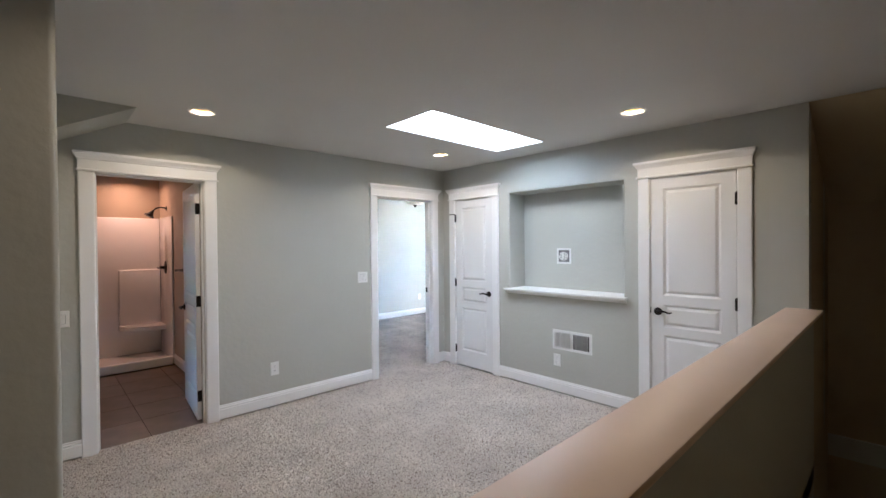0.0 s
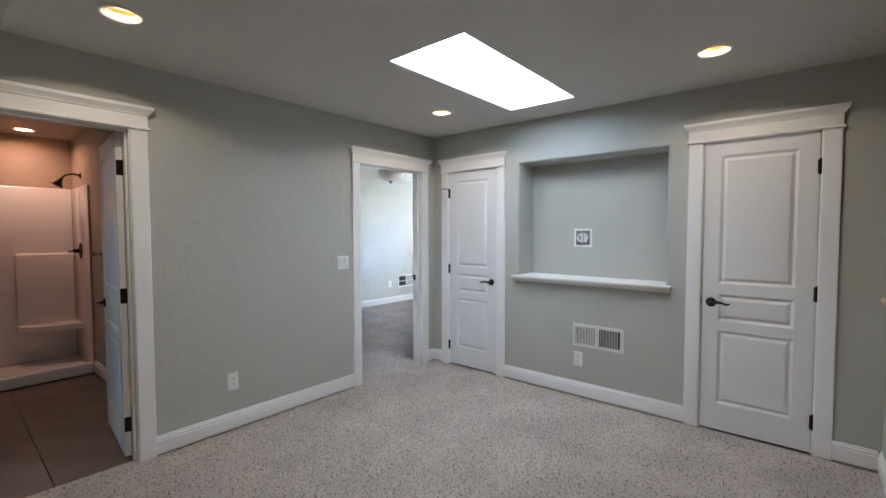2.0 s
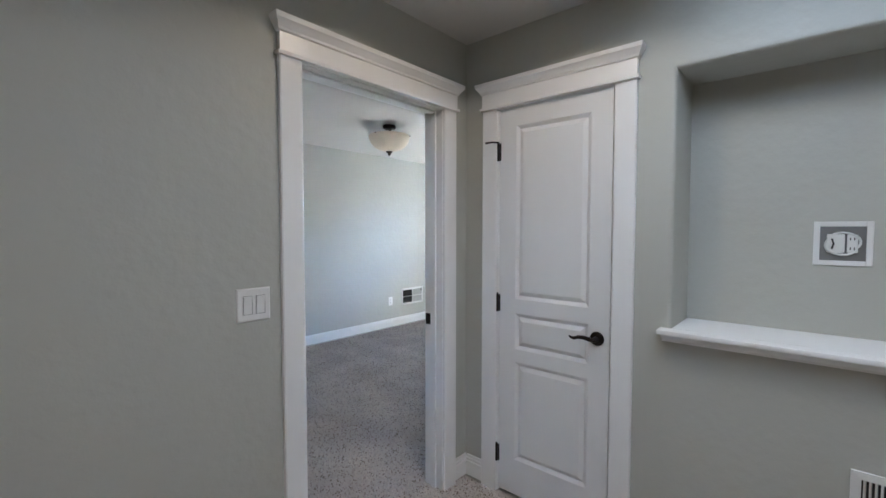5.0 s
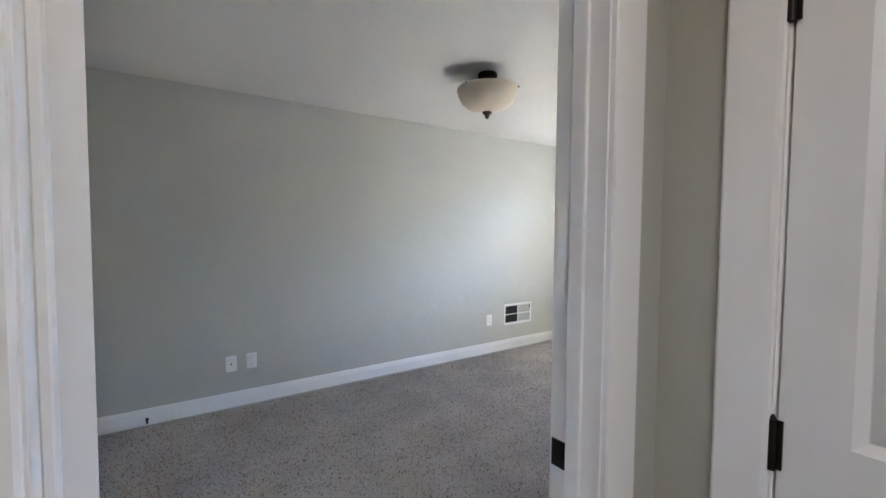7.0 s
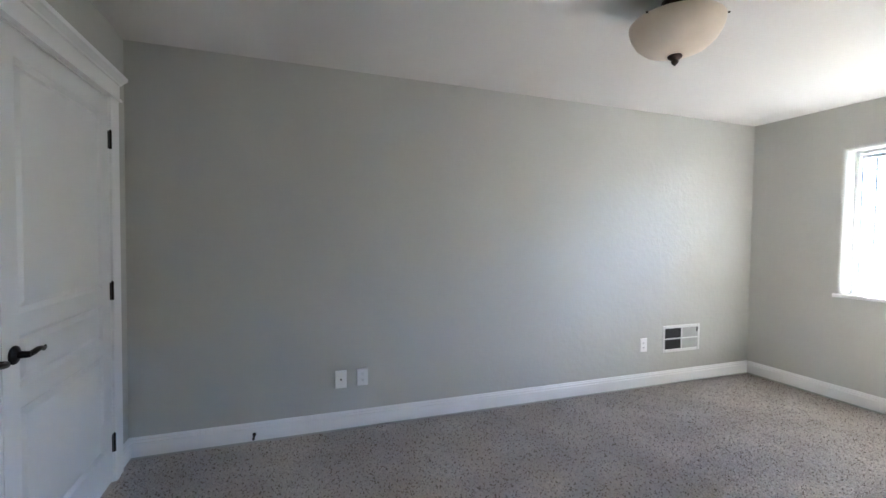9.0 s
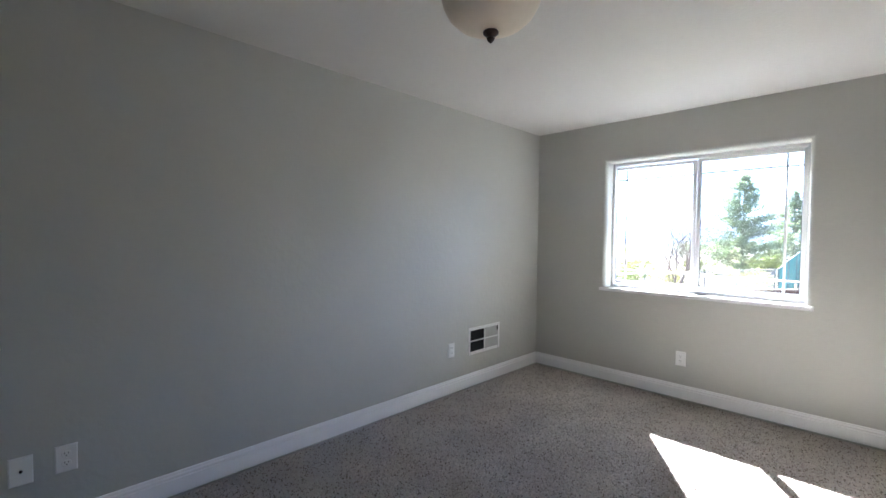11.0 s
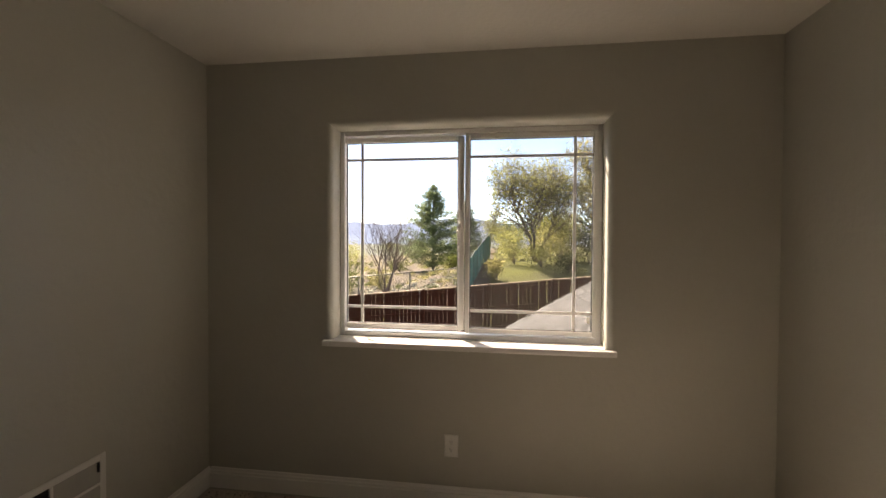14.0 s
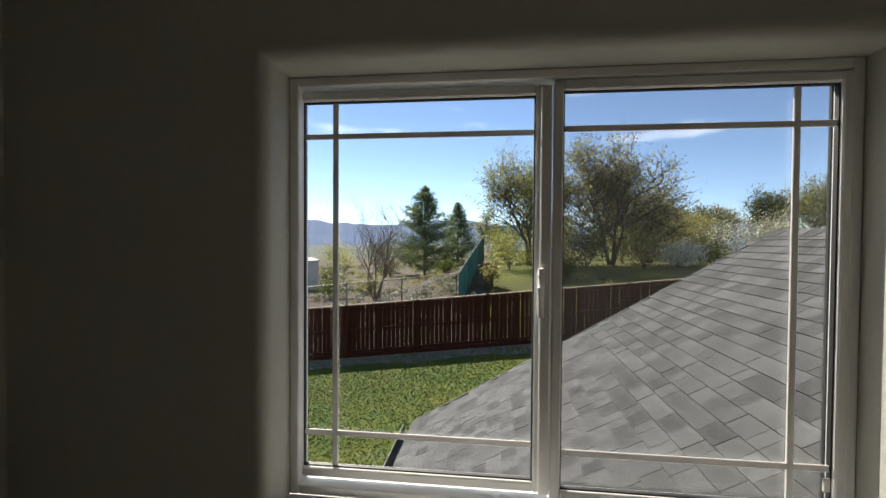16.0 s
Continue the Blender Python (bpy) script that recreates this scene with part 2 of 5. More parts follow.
# rounded corner bead up both sides and along the top of the niche
prof = [(BEAD * (1 - math.sin(k * math.pi / 12)), BEAD * (1 - math.cos(k * math.pi / 12))) for k in range(7)] + [(0.0, 0.1295), (BEAD, 0.1295)]
bm = bmesh.new()
rings(bm, [[(EX + d, NICHE[0] - w, NICHE[2]) for w, d in prof], [(EX + d, NICHE[0] - w, NICHE[3] + w) for w, d in prof],
           [(EX + d, NICHE[1] + w, NICHE[3] + w) for w, d in prof], [(EX + d, NICHE[1] + w, NICHE[2]) for w, d in prof]])
structure("wall_niche_bead", bm, PAINT, "rounded sage painted edge of the niche", "wall", smooth=True)
# the niche's box
bm = bmesh.new()
box(bm, 4.335, 4.40, NICHE[0] - 0.05, NICHE[1] + 0.05, NICHE[2] - 0.05, NICHE[3] + 0.05)
structure("wall_niche_back", bm, PAINT, "sage painted back of the niche", "wall")
bm = bmesh.new()
for y0, y1 in ((NICHE[0] - 0.06, NICHE[0]), (NICHE[1], NICHE[1] + 0.06)):
    box(bm, EX + 0.13, 4.335, y0, y1, NICHE[2], NICHE[3])
box(bm, EX + 0.13, 4.335, NICHE[0] - 0.06, NICHE[1] + 0.06, NICHE[3], NICHE[3] + 0.06)
structure("wall_niche_sides", bm, PAINT, "sage painted reveals of the niche", "wall")
# closets behind the two doors
structure("wall_closet_back", boxm(4.9, 5.0, 0.69, NY, -0.02, CZ), PAINT, "plain closet wall", "wall")
# stairwell; its tan carries the warm light from downstairs
structure("wall_stair_north", boxm(EX + 0.13, 5.25, 0.69, 0.80, -3.0, CZ + 0.1), STAIRPAINT, "stairwell wall with dim warm light in its colour", "wall")
structure("wall_stair_end", boxm(5.25, 5.37, -0.57, 0.80, -3.0, CZ + 0.1), STAIRPAINT, "stairwell end wall with dim warm light in its colour", "wall")
structure("wall_stair_south", boxm(-0.92, 5.25, -0.57, -0.45, -3.0, CZ + 0.1), STAIRPAINT, "stairwell wall with warm light in its colour", "wall")
structure("wall_landing_west", boxm(-0.92, -0.80, -0.45, 2.0, -0.02, CZ + 0.1), PAINT, "painted landing wall", "wall")
bm = boxm(-0.92, 0.311, 2.0, NY, -0.02, CZ + 0.1)
bmesh.ops.bevel(bm, geom=[e for e in bm.edges if all(abs(v.co.x - 0.311) < 1e-4 and abs(v.co.y - 2.0) < 1e-4 for v in e.verts)], offset=0.02, segments=4, affect="EDGES", profile=0.5)
structure("wall_hall_west", bm, PAINT, "painted wall with a rounded corner bead", "wall", smooth=True)
bm = bmesh.new()
pts = [(4.055, CZ), (5.25, CZ - 0.62), (5.25, CZ + 0.1), (4.055, CZ + 0.1)]
rings(bm, [[(x, y, z) for x, z in pts] for y in (-0.45, 0.69)])
structure("ceiling_stair_slope", bm, STAIRPAINT, "sloped ceiling over the stairs with warm light in its colour", "ceiling")
# dropped slope over the bathroom door
bm = bmesh.new()
pts = [(0.311, CZ + 0.02), (0.76, CZ + 0.02), (0.76, CZ - 0.002), (0.311, CZ - 0.23)]
rings(bm, [[(x, y, z) for x, z in pts] for y in (3.80, NY)])
structure("ceiling_hall_slope", bm, PAINT, "short sloped ceiling piece under the roof", "ceiling")

# ceilings
def slab_with_hole(x0, x1, y0, y1, z0, z1, holes):
    bm = wall_mesh([x0, x1], [y0, y1], z0, z1, [(h[0], h[1], h[2], h[3]) for h in holes], "x")
    for v in bm.verts:
        v.co = (v.co.x, v.co.z, v.co.y)
    return bm


SKY = (2.29, 3.67, 2.52, 3.078)
structure("ceiling_hall", slab_with_hole(-0.92, EX, -0.57, NY, CZ, CZ + 0.1, [SKY] + [(cx - 0.062, cx + 0.062, cy - 0.062, cy + 0.062) for cx, cy in CANS]),
          CEIL, "painted drywall ceiling with a skylight opening", "ceiling")
structure("ceiling_bedroom", boxm(BX0 - 0.1, BX1 + 0.1, BY0, BY1 + 0.1, CZ, CZ + 0.1), CEIL, "painted drywall bedroom ceiling", "ceiling")
structure("ceiling_bath", slab_with_hole(-0.5, BX0 - 0.1, BY0, BY1 + 0.1, CZ, CZ + 0.1, [(1.058, 1.182, 7.038, 7.162)]), BATHPAINT, "bathroom ceiling", "ceiling")
bm = bmesh.new()
rings(bm, [[(SKY[0], SKY[2], z), (SKY[1], SKY[2], z), (SKY[1], SKY[3], z), (SKY[0], SKY[3], z)] for z in (CZ + 0.1, CZ + 0.38)], False, False)
structure("skylight_shaft", bm, TRIM, "white drywall skylight shaft", "skylight")
structure("ceiling_closets", boxm(EX + 0.13, 5.0, 0.80, NY, CZ, CZ + 0.1), CEIL, "closet ceiling", "ceiling")
structure("attic_deck", boxm(-1.5, 5.6, -0.8, 4.3, CZ + 0.6, CZ + 0.7), PAINT, "plain deck above the ceilings", "roof")

# bedroom walls
structure("wall_bedroom_north", boxm(BX0 - 0.1, BX1 + 0.2, BY1, BY1 + 0.12, -0.02, CZ), PAINT, "long sage grey painted bedroom wall", "wall")
structure("wall_bedroom_east", wall_mesh([BY0, BY1], [-0.02, CZ], BX1, BX1 + 0.2, [(WIN[0] - 0.022, WIN[1] + 0.022, WIN[2] - 0.020, WIN[3] + 0.022)], "y"), PAINT, "sage grey wall with the window opening", "wall")
WCL = (5.335, 7.165)
structure("wall_bedroom_west", wall_mesh([BY0, BY1], [-0.02, CZ], BX0 - 0.12, BX0, [(WCL[0] - 0.02, WCL[1] + 0.02, -0.02, DH + 0.02)], "y"), PAINT,
          "sage grey wall with the closet doors", "wall")
# bathroom walls
structure("wall_bath_east", boxm(1.53, 1.645, BY0, BY1 + 0.1, -0.02, CZ), BATHPAINT, "warm beige bathroom wall", "wall")
structure("wall_bath_north", boxm(-0.5, 1.645, BY1 + 0.06, BY1 + 0.18, -0.02, CZ), BATHPAINT, "warm beige bathroom wall", "wall")
structure("wall_bath_west", boxm(-0.5, -0.38, BY0, BY1 + 0.06, -0.02, CZ), BATHPAINT, "warm beige bathroom wall", "wall")

# floors
structure("floor_hall", slab_with_hole(-0.92, EX + 0.01, -0.57, NY + 0.06, -0.12, 0.0, [(1.05, 4.10, -0.45, 0.665)]), CARPET, "speckled beige cut-pile carpet", "floor")
structure("floor_bedroom", boxm(BX0 - 0.3, BX1 + 0.1, NY + 0.06, BY1 + 0.05, -0.12, 0.0), CARPET, "speckled beige cut-pile carpet", "floor")
structure("floor_closets", boxm(EX + 0.01, 5.0, 0.80, NY, -0.12, 0.0), CARPET, "speckled beige carpet", "floor")
floor_bath = structure("floor_bath", boxm(-0.5, BX0 - 0.3, NY + 0.06, BY1 + 0.1, -0.12, -0.012), GROUT, "brown square floor tiles with dark joints", "floor")

# stairs going down beside the half wall
stairs = thing("staircase", pose(1.05, -0.45, 0), "carpeted stairs going down in the dark stairwell", "staircase", kind="structure")
for i in range(15):
    part("step", boxm(i * 0.27, (i + 1) * 0.27 + 0.02, 0, 1.115, -0.185 * (i + 1) - 0.18, -0.185 * (i + 1), 0.012), CARPET, stairs)

# half wall and cap
structure("half_wall", boxm(0.80, EX, 0.665, 0.785, -2.9, 1.015), PAINT, "painted half wall beside the stairs", "wall")
structure("half_wall_cap", boxm(0.77, EX, 0.615, 0.818, 1.015, 1.040, 0.006, 2), WOODCAP, "smooth painted cap on the half wall", "trim", smooth=True)
# ---- trim ----
BASE = [(0, 0), (0.0160, 0), (0.0165, 0.003), (0.0165, 0.078), (0.0150, 0.081), (0.0105, 0.082), (0.0105, 0.085), (0.0135, 0.087), (0.0135, 0.097), (0.0085, 0.101), (0.0080, 0.105), (0.0075, 0.110), (0.0050, 0.115), (0, 0.115)]


def baseboard(p0, p1, normal):
    """A moulded skirting from p0 to p1, standing off the wall along normal."""
    bm = bmesh.new()
    nx, ny = normal
    rings(bm, [[(px + nx * d, py + ny * d, z + 0.018) for d, z in BASE] for px, py in (p0, p1)])
    return structure("baseboard", bm, TRIM, "white moulded baseboard", "baseboard")


C = 0.097
baseboard((0.311, NY), (BATH_DOOR[0] - C, NY), (0, -1))
baseboard((BATH_DOOR[1] + C, NY), (BED_DOOR[0] - C, NY), (0, -1))
baseboard((BED_DOOR[1] + C, NY), (EX, NY), (0, -1))
baseboard((0.311, 2.02), (0.311, NY - 0.017), (1, 0))
baseboard((EX, NY - 0.017), (EX, CLOSET[1] + C), (-1, 0))
baseboard((EX, CLOSET[0] - C), (EX, EAST_DOOR[1] + C), (-1, 0))
baseboard((EX, EAST_DOOR[0] - C), (EX, 0.803), (-1, 0))
baseboard((0.80, 0.785), (EX, 0.785), (0, 1))
baseboard((BX0, BY1), (BX1, BY1), (0, -1))
baseboard((BX1, BY1 - 0.017), (BX1, BY0 + 0.017), (-1, 0))
baseboard((BX1, BY0), (BED_DOOR[1] + C, BY0), (0, 1))
baseboard((BED_DOOR[0] - C, BY0), (BX0, BY0), (0, 1))
baseboard((BX0, BY0 + 0.017), (BX0, WCL[0] - C), (1, 0))
baseboard((BX0, WCL[1] + C), (BX0, BY1 - 0.017), (1, 0))
baseboard((1.53, BY0), (1.53, 6.62), (-1, 0))
tagged(structure("trim_stair_skirt", boxm(5.225, 5.25, -0.45, 0.69, -0.35, -0.17), PAINT, "painted trim ledge on the stairwell wall", "trim"))


# casing profile across its width: (distance from the opening's edge, thickness)
LEG = [(0.0, 0.0), (0.0, 0.011), (0.004, 0.0145), (0.012, 0.016), (0.080, 0.0185), (0.088, 0.0185), (0.093, 0.0155), (0.093, 0.0)]
HEAD = [(0.0, 0.021, 0.0), (0.0, 0.030, 0.010), (0.012, 0.032, 0.012), (0.016, 0.022, 0.001), (0.082, 0.022, 0.001), (0.086, 0.029, 0.008), (0.094, 0.031, 0.010),
        (0.100, 0.036, 0.014), (0.112, 0.046, 0.022), (0.118, 0.052, 0.027), (0.136, 0.054, 0.029)]


def casing(parent, w, side=-1, yoff=0.0):
    """Two legs and a moulded head round an opening of width w, on the face at local y = yoff, standing out along side."""
    for s in (-1, 1):
        bm = bmesh.new()
        rings(bm, [[(s * (w / 2 + 0.004 + d), yoff + side * t, z) for d, t in LEG] for z in (0.0, DH + 0.004)])
        part("casing", bm, TRIM, parent)
    bm = bmesh.new()
    half = w / 2 + 0.097
    loops = []
    for z, t, o in HEAD:
        loops.append([(-half - o, yoff, DH + 0.004 + z), (half + o, yoff, DH + 0.004 + z), (half + o, yoff + side * t, DH + 0.004 + z), (-half - o, yoff + side * t, DH + 0.004 + z)])
    rings(bm, loops)
    part("head_casing", bm, TRIM, parent, "flared crown head casing")


def jambs(parent, w, depth, stop):
    """The lining of an opening from local y = 0 to depth, with stops at y = stop."""
    for s in (-1, 1):
        part("jamb", boxm(min(s * w / 2, s * (w / 2 + 0.02)), max(s * w / 2, s * (w / 2 + 0.02)), 0.0, depth, 0, DH + 0.02, 0.001), TRIM, parent)
        part("door_stop_strip", boxm(min(s * w / 2, s * (w / 2 - 0.011)), max(s * w / 2, s * (w / 2 - 0.011)), stop, stop + 0.035, 0, DH - 0.003, 0.002), TRIM, parent)
    part("head_jamb", boxm(-w / 2, w / 2, 0.0, depth, DH, DH + 0.02, 0.001), TRIM, parent)
    part("head_stop_strip", boxm(-w / 2 + 0.011, w / 2 - 0.011, stop, stop + 0.035, DH - 0.011, DH, 0.002), TRIM, parent)


PANELS = ((0.188, 0.709), (0.778, 0.965), (1.041, 1.932))


def leaf_mesh(w, h=2.028, t=0.035, stile=0.098):
    """A three-panel moulded door: hinge edge at x = 0, front face at y = 0, back at y = t."""
    bm = bmesh.new()
    xs = [0, stile, w - stile, w]
    zs = [0] + [z for p in PANELS for z in p] + [h]
    for y, d in ((0.0, 1), (t, -1)):
        for i in range(3):
            for j in range(len(zs) - 1):
                x0, x1, z0, z1 = xs[i], xs[i + 1], zs[j], zs[j + 1]
                if i == 1 and j % 2 == 1:
                    loops = []
                    for inset, depth in ((0, 0), (0.0015, 0.0012), (0.017, 0.0125), (0.019, 0.0125), (0.038, 0.0015), (0.040, 0.0008)):
                        loops.append([(x0 + inset, y + d * depth, z0 + inset), (x1 - inset, y + d * depth, z0 + inset), (x1 - inset, y + d * depth, z1 - inset), (x0 + inset, y + d * depth, z1 - inset)])
                    rings(bm, loops, False, True)
                else:
                    bm.faces.new([bm.verts.new(p) for p in ((x0, y, z0), (x1, y, z0), (x1, y, z1), (x0, y, z1))])
    for a, b in (((0, 0), (w, 0)), ((w, 0), (w, h)), ((w, h), (0, h)), ((0, h), (0, 0))):
        bm.faces.new([bm.verts.new(p) for p in ((a[0], 0, a[1]), (b[0], 0, b[1]), (b[0], t, b[1]), (a[0], t, a[1]))])
    bmesh.ops.remove_doubles(bm, verts=bm.verts, dist=0.0003)
    return bm


def lever(parent, x, z, y, out, way):
    """A wave lever on a round rose; out: which way it stands off the door, way: which way the lever points."""
    bm = lathe([(0.031, 0), (0.033, out * 0.003), (0.031, out * 0.008), (0.024, out * 0.012), (0.013, out * 0.016), (0.011, out * 0.045), (0.009, out * 0.05)], 24, "y", (x, y, z))
    pts = [(x, y + out * 0.044, z), (x + way * 0.02, y + out * 0.047, z + 0.002), (x + way * 0.045, y + out * 0.048, z + 0.007), (x + way * 0.07, y + out * 0.047, z + 0.005),
           (x + way * 0.092, y + out * 0.044, z - 0.004), (x + way * 0.108, y + out * 0.041, z - 0.002), (x + way * 0.118, y + out * 0.038, z + 0.004)]
    tube(pts, [0.010, 0.0105, 0.0095, 0.0085, 0.0075, 0.006, 0.003], 8, bm)
    return part("door_handle", bm, BRONZE, parent, "dark bronze wave lever handle", smooth=True)


def hinge(parent, x, y, z, s=1, stop=False):
    """Barrel and leaves of a hinge, its pin upright at (x, y)."""
    bm = lathe([(0.0065, z - 0.047), (0.0065, z + 0.047)], 10, "z", (x, y, 0))
    lathe_tip = [(0.0045, z + 0.047), (0.0055, z + 0.050), (0.002, z + 0.055)]
    loops = [[(x + r * math.cos(k * math.pi / 4), y + r * math.sin(k * math.pi / 4), h) for k in range(8)] for r, h in lathe_tip]
    rings(bm, loops)
    box(bm, min(x - s * 0.014, x + s * 0.003), max(x - s * 0.014, x + s * 0.003), y + 0.003, y + 0.0075, z - 0.045, z + 0.045)
    if stop:
        tube([(x, y, z + 0.05), (x + s * 0.025, y - 0.022, z + 0.052), (x + s * 0.055, y - 0.04, z + 0.047)], [0.005, 0.004, 0.006], 8, bm)
    return part("hinge", bm, BRONZE, parent, "dark bronze hinge", smooth=True)


HZ = (0.215, 1.03, 1.825)


def closed_door(name, m, w, depth, hinge_right, label, stop_hinge=False, plate=True):
    d = thing(name, m, label, "door", kind="structure")
    casing(d, w)
    jambs(d, w, depth, 0.040)
    s = 1 if hinge_right else -1
    leaf = part("door_leaf", leaf_mesh(w - 0.008), DOORPAINT, d, "white three-panel moulded door leaf", m=pose(-w / 2 + 0.004, 0.002, 0.018))
    lw = w - 0.008
    lever(leaf, 0.056 if hinge_right else lw - 0.056, 0.905, 0.0, -1, 1 if hinge_right else -1)
    for i, z in enumerate(HZ):
        hinge(d, s * (w / 2 + 0.001), -0.008, z, s, stop_hinge and i == 2)
    part("strike_plate", boxm(min(-s * (w / 2 - 0.001), -s * (w / 2 + 0.012)), max(-s * (w / 2 - 0.001), -s * (w / 2 + 0.012)), 0.0, 0.012, 0.90, 0.955), BRONZE, d, "dark bronze strike plate")
    return d


# east wall: local x runs to world -y
closed_door("door_1", pose(EX, sum(CLOSET) / 2, 0, 0, 0, -90), CLOSET[1] - CLOSET[0], 0.13, False, "closed narrow white closet door with bronze lever", True)
closed_door("door_2", pose(EX, sum(EAST_DOOR) / 2, 0, 0, 0, -90), EAST_DOOR[1] - EAST_DOOR[0], 0.13, True, "closed white three-panel door with bronze lever")


def open_door(name, m, w, depth, hinge_right, angle, label):
    """A door opened into the room behind, with the leaf hung at the far face."""
    d = thing(name, m, label, "door", kind="structure")
    casing(d, w)
    casing(d, w, 1, depth)
    jambs(d, w, depth, depth - 0.075)
    s = 1 if hinge_right else -1
    hx = s * w / 2
    lw = w - 0.008
    bm = leaf_mesh(lw)
    leaf = part("door_leaf", bm, DOORPAINT, d, "white three-panel moulded door leaf",
                m=pose(hx - s * 0.004, depth + 0.004, 0.012, 0, 0, (180 - angle) if hinge_right else angle) @ pose(0, 0 if hinge_right else -0.035, 0))
    lever(leaf, lw - 0.062, 0.905, 0.0, -1, -1)
    lever(leaf, lw - 0.062, 0.905, 0.035, 1, -1)
    for z in HZ:
        part("hinge_leaf", boxm(-0.0022, 0.0, 0.002, 0.033, z - 0.059, z + 0.035, 0.0006), BRONZE, leaf, "dark bronze hinge leaf")
        b = boxm(min(hx, hx - s * 0.003), max(hx, hx - s * 0.003), depth - 0.034, depth + 0.001, z - 0.047, z + 0.047, 0.0008)
        rings(b, [[(hx - s * 0.003 + 0.0065 * math.cos(k * math.pi / 5), depth + 0.005 + 0.0065 * math.sin(k * math.pi / 5), zz) for k in range(10)] for zz in (z - 0.047, z + 0.047)])
        part("hinge", b, BRONZE, d, "dark bronze hinge")
    part("strike_plate", boxm(min(-hx, -hx + s * 0.003), max(-hx, -hx + s * 0.003), depth - 0.034, depth + 0.002, 0.90, 0.96, 0.0005), BRONZE, d, "dark bronze strike plate")
    return d


open_door("door_3", pose(sum(BED_DOOR) / 2, NY, 0), BED_DOOR[1] - BED_DOOR[0], BY0 - NY, False, 118, "white bedroom door standing open, with moulded casing")
open_door("door_4", pose(sum(BATH_DOOR) / 2, NY, 0), BATH_DOOR[1] - BATH_DOOR[0], BY0 - NY, True, 95, "white bathroom door standing open")

# bedroom closet: a pair of leaves
wc = thing("door_5", pose(BX0, sum(WCL) / 2, 0, 0, 0, 90), "closed white double closet doors with bronze levers", "door", kind="structure")
ww = WCL[1] - WCL[0]
casing(wc, ww)
jambs(wc, ww, 0.12, 0.040)
for s in (-1, 1):
    lw = ww / 2 - 0.005
    leaf = part("door_leaf", leaf_mesh(lw), DOORPAINT, wc, "white three-panel moulded door leaf", m=pose(-ww / 2 + 0.003 if s < 0 else 0.002, 0.002, 0.012))
    lever(leaf, lw - 0.062 if s < 0 else 0.062, 0.905, 0.0, -1, s if s > 0 else -1)
    for z in HZ:
        hinge(wc, s * (ww / 2 + 0.001), -0.008, z, s)
    part("ball_catch", boxm(s * 0.06 - 0.02, s * 0.06 + 0.02, 0.02, 0.04, DH - 0.006, DH + 0.001), BRONZE, wc, "small bronze ball catch")
structure("wall_closet_west_back", boxm(1.75, 1.80, BY0, BY1, -0.02, CZ), PAINT, "closet back wall", "wall")

# ---- niche sill ----
stool = thing("niche_sill", pose(EX, sum(NICHE[:2]) / 2, 1.0, 0, 0, -90), "white painted sill board along the niche", "sill", kind="structure")
nw = NICHE[1] - NICHE[0]
part("sill_board", boxm(-nw / 2 + 0.001, nw / 2 - 0.001, 0.001, 0.28, 0.001, 0.018, 0.002), TRIM, stool)
part("nosing", boxm(-nw / 2 - 0.040, nw / 2 + 0.040, -0.066, -0.001, -0.001, 0.018, 0.004, 2), TRIM, stool, smooth=True)
bm = bmesh.new()
rings(bm, [[(-nw / 2 - 0.03 - 0, y, z) for y, z in ((-0.001, -0.036), (-0.014, -0.036), (-0.018, -0.026), (-0.040, -0.008), (-0.044, -0.002), (-0.001, -0.002))], [(nw / 2 + 0.03, y, z) for y, z in ((-0.001, -0.036), (-0.014, -0.036), (-0.018, -0.026), (-0.040, -0.008), (-0.044, -0.002), (-0.001, -0.002))]])
part("apron", bm, TRIM, stool)

# ---- window ----
GLOSSY = material("glossy_sill_enamel", (0.80, 0.80, 0.79), 0.022, vary=0.015, scale=3)
win = thing("window_1", pose(BX1, (WIN[0] + WIN[1]) / 2, 0, 0, 0, -90), "white vinyl sliding window with prairie grilles", "window", kind="structure")
hw = (WIN[1] - WIN[0]) / 2
z0, z1 = WIN[2], WIN[3]


def frame_ring(x0, x1, za, zb, t, y0, y1, bevel=0.003):
    """Four bars round a rectangle, butted."""
    bm = bmesh.new()
    box(bm, x0, x0 + t, y0, y1, za, zb, bevel)
    box(bm, x1 - t, x1, y0, y1, za, zb, bevel)
    box(bm, x0 + t, x1 - t, y0 + 0.0004, y1 - 0.0004, za, za + t, bevel)
    box(bm, x0 + t, x1 - t, y0 + 0.0004, y1 - 0.0004, zb - t, zb, bevel)
    return bm


# drywall returns with rounded edges, running into the wall's face
def bullnose(x, inner, outer):
    """Profile from the wall's face round the edge and back to the frame: (across, depth)."""
    pts = [(outer, 0.0005)]
    for k in range(7):
        a = math.pi / 2 * k / 6
        pts.append((inner + 0.034 * (1 - math.sin(a)), 0.0005 + 0.034 * (1 - math.cos(a))))
    return pts + [(inner, 0.129), (inner + 0.0006, 0.131), (inner + 0.0006, 0.195), (outer, 0.195)]


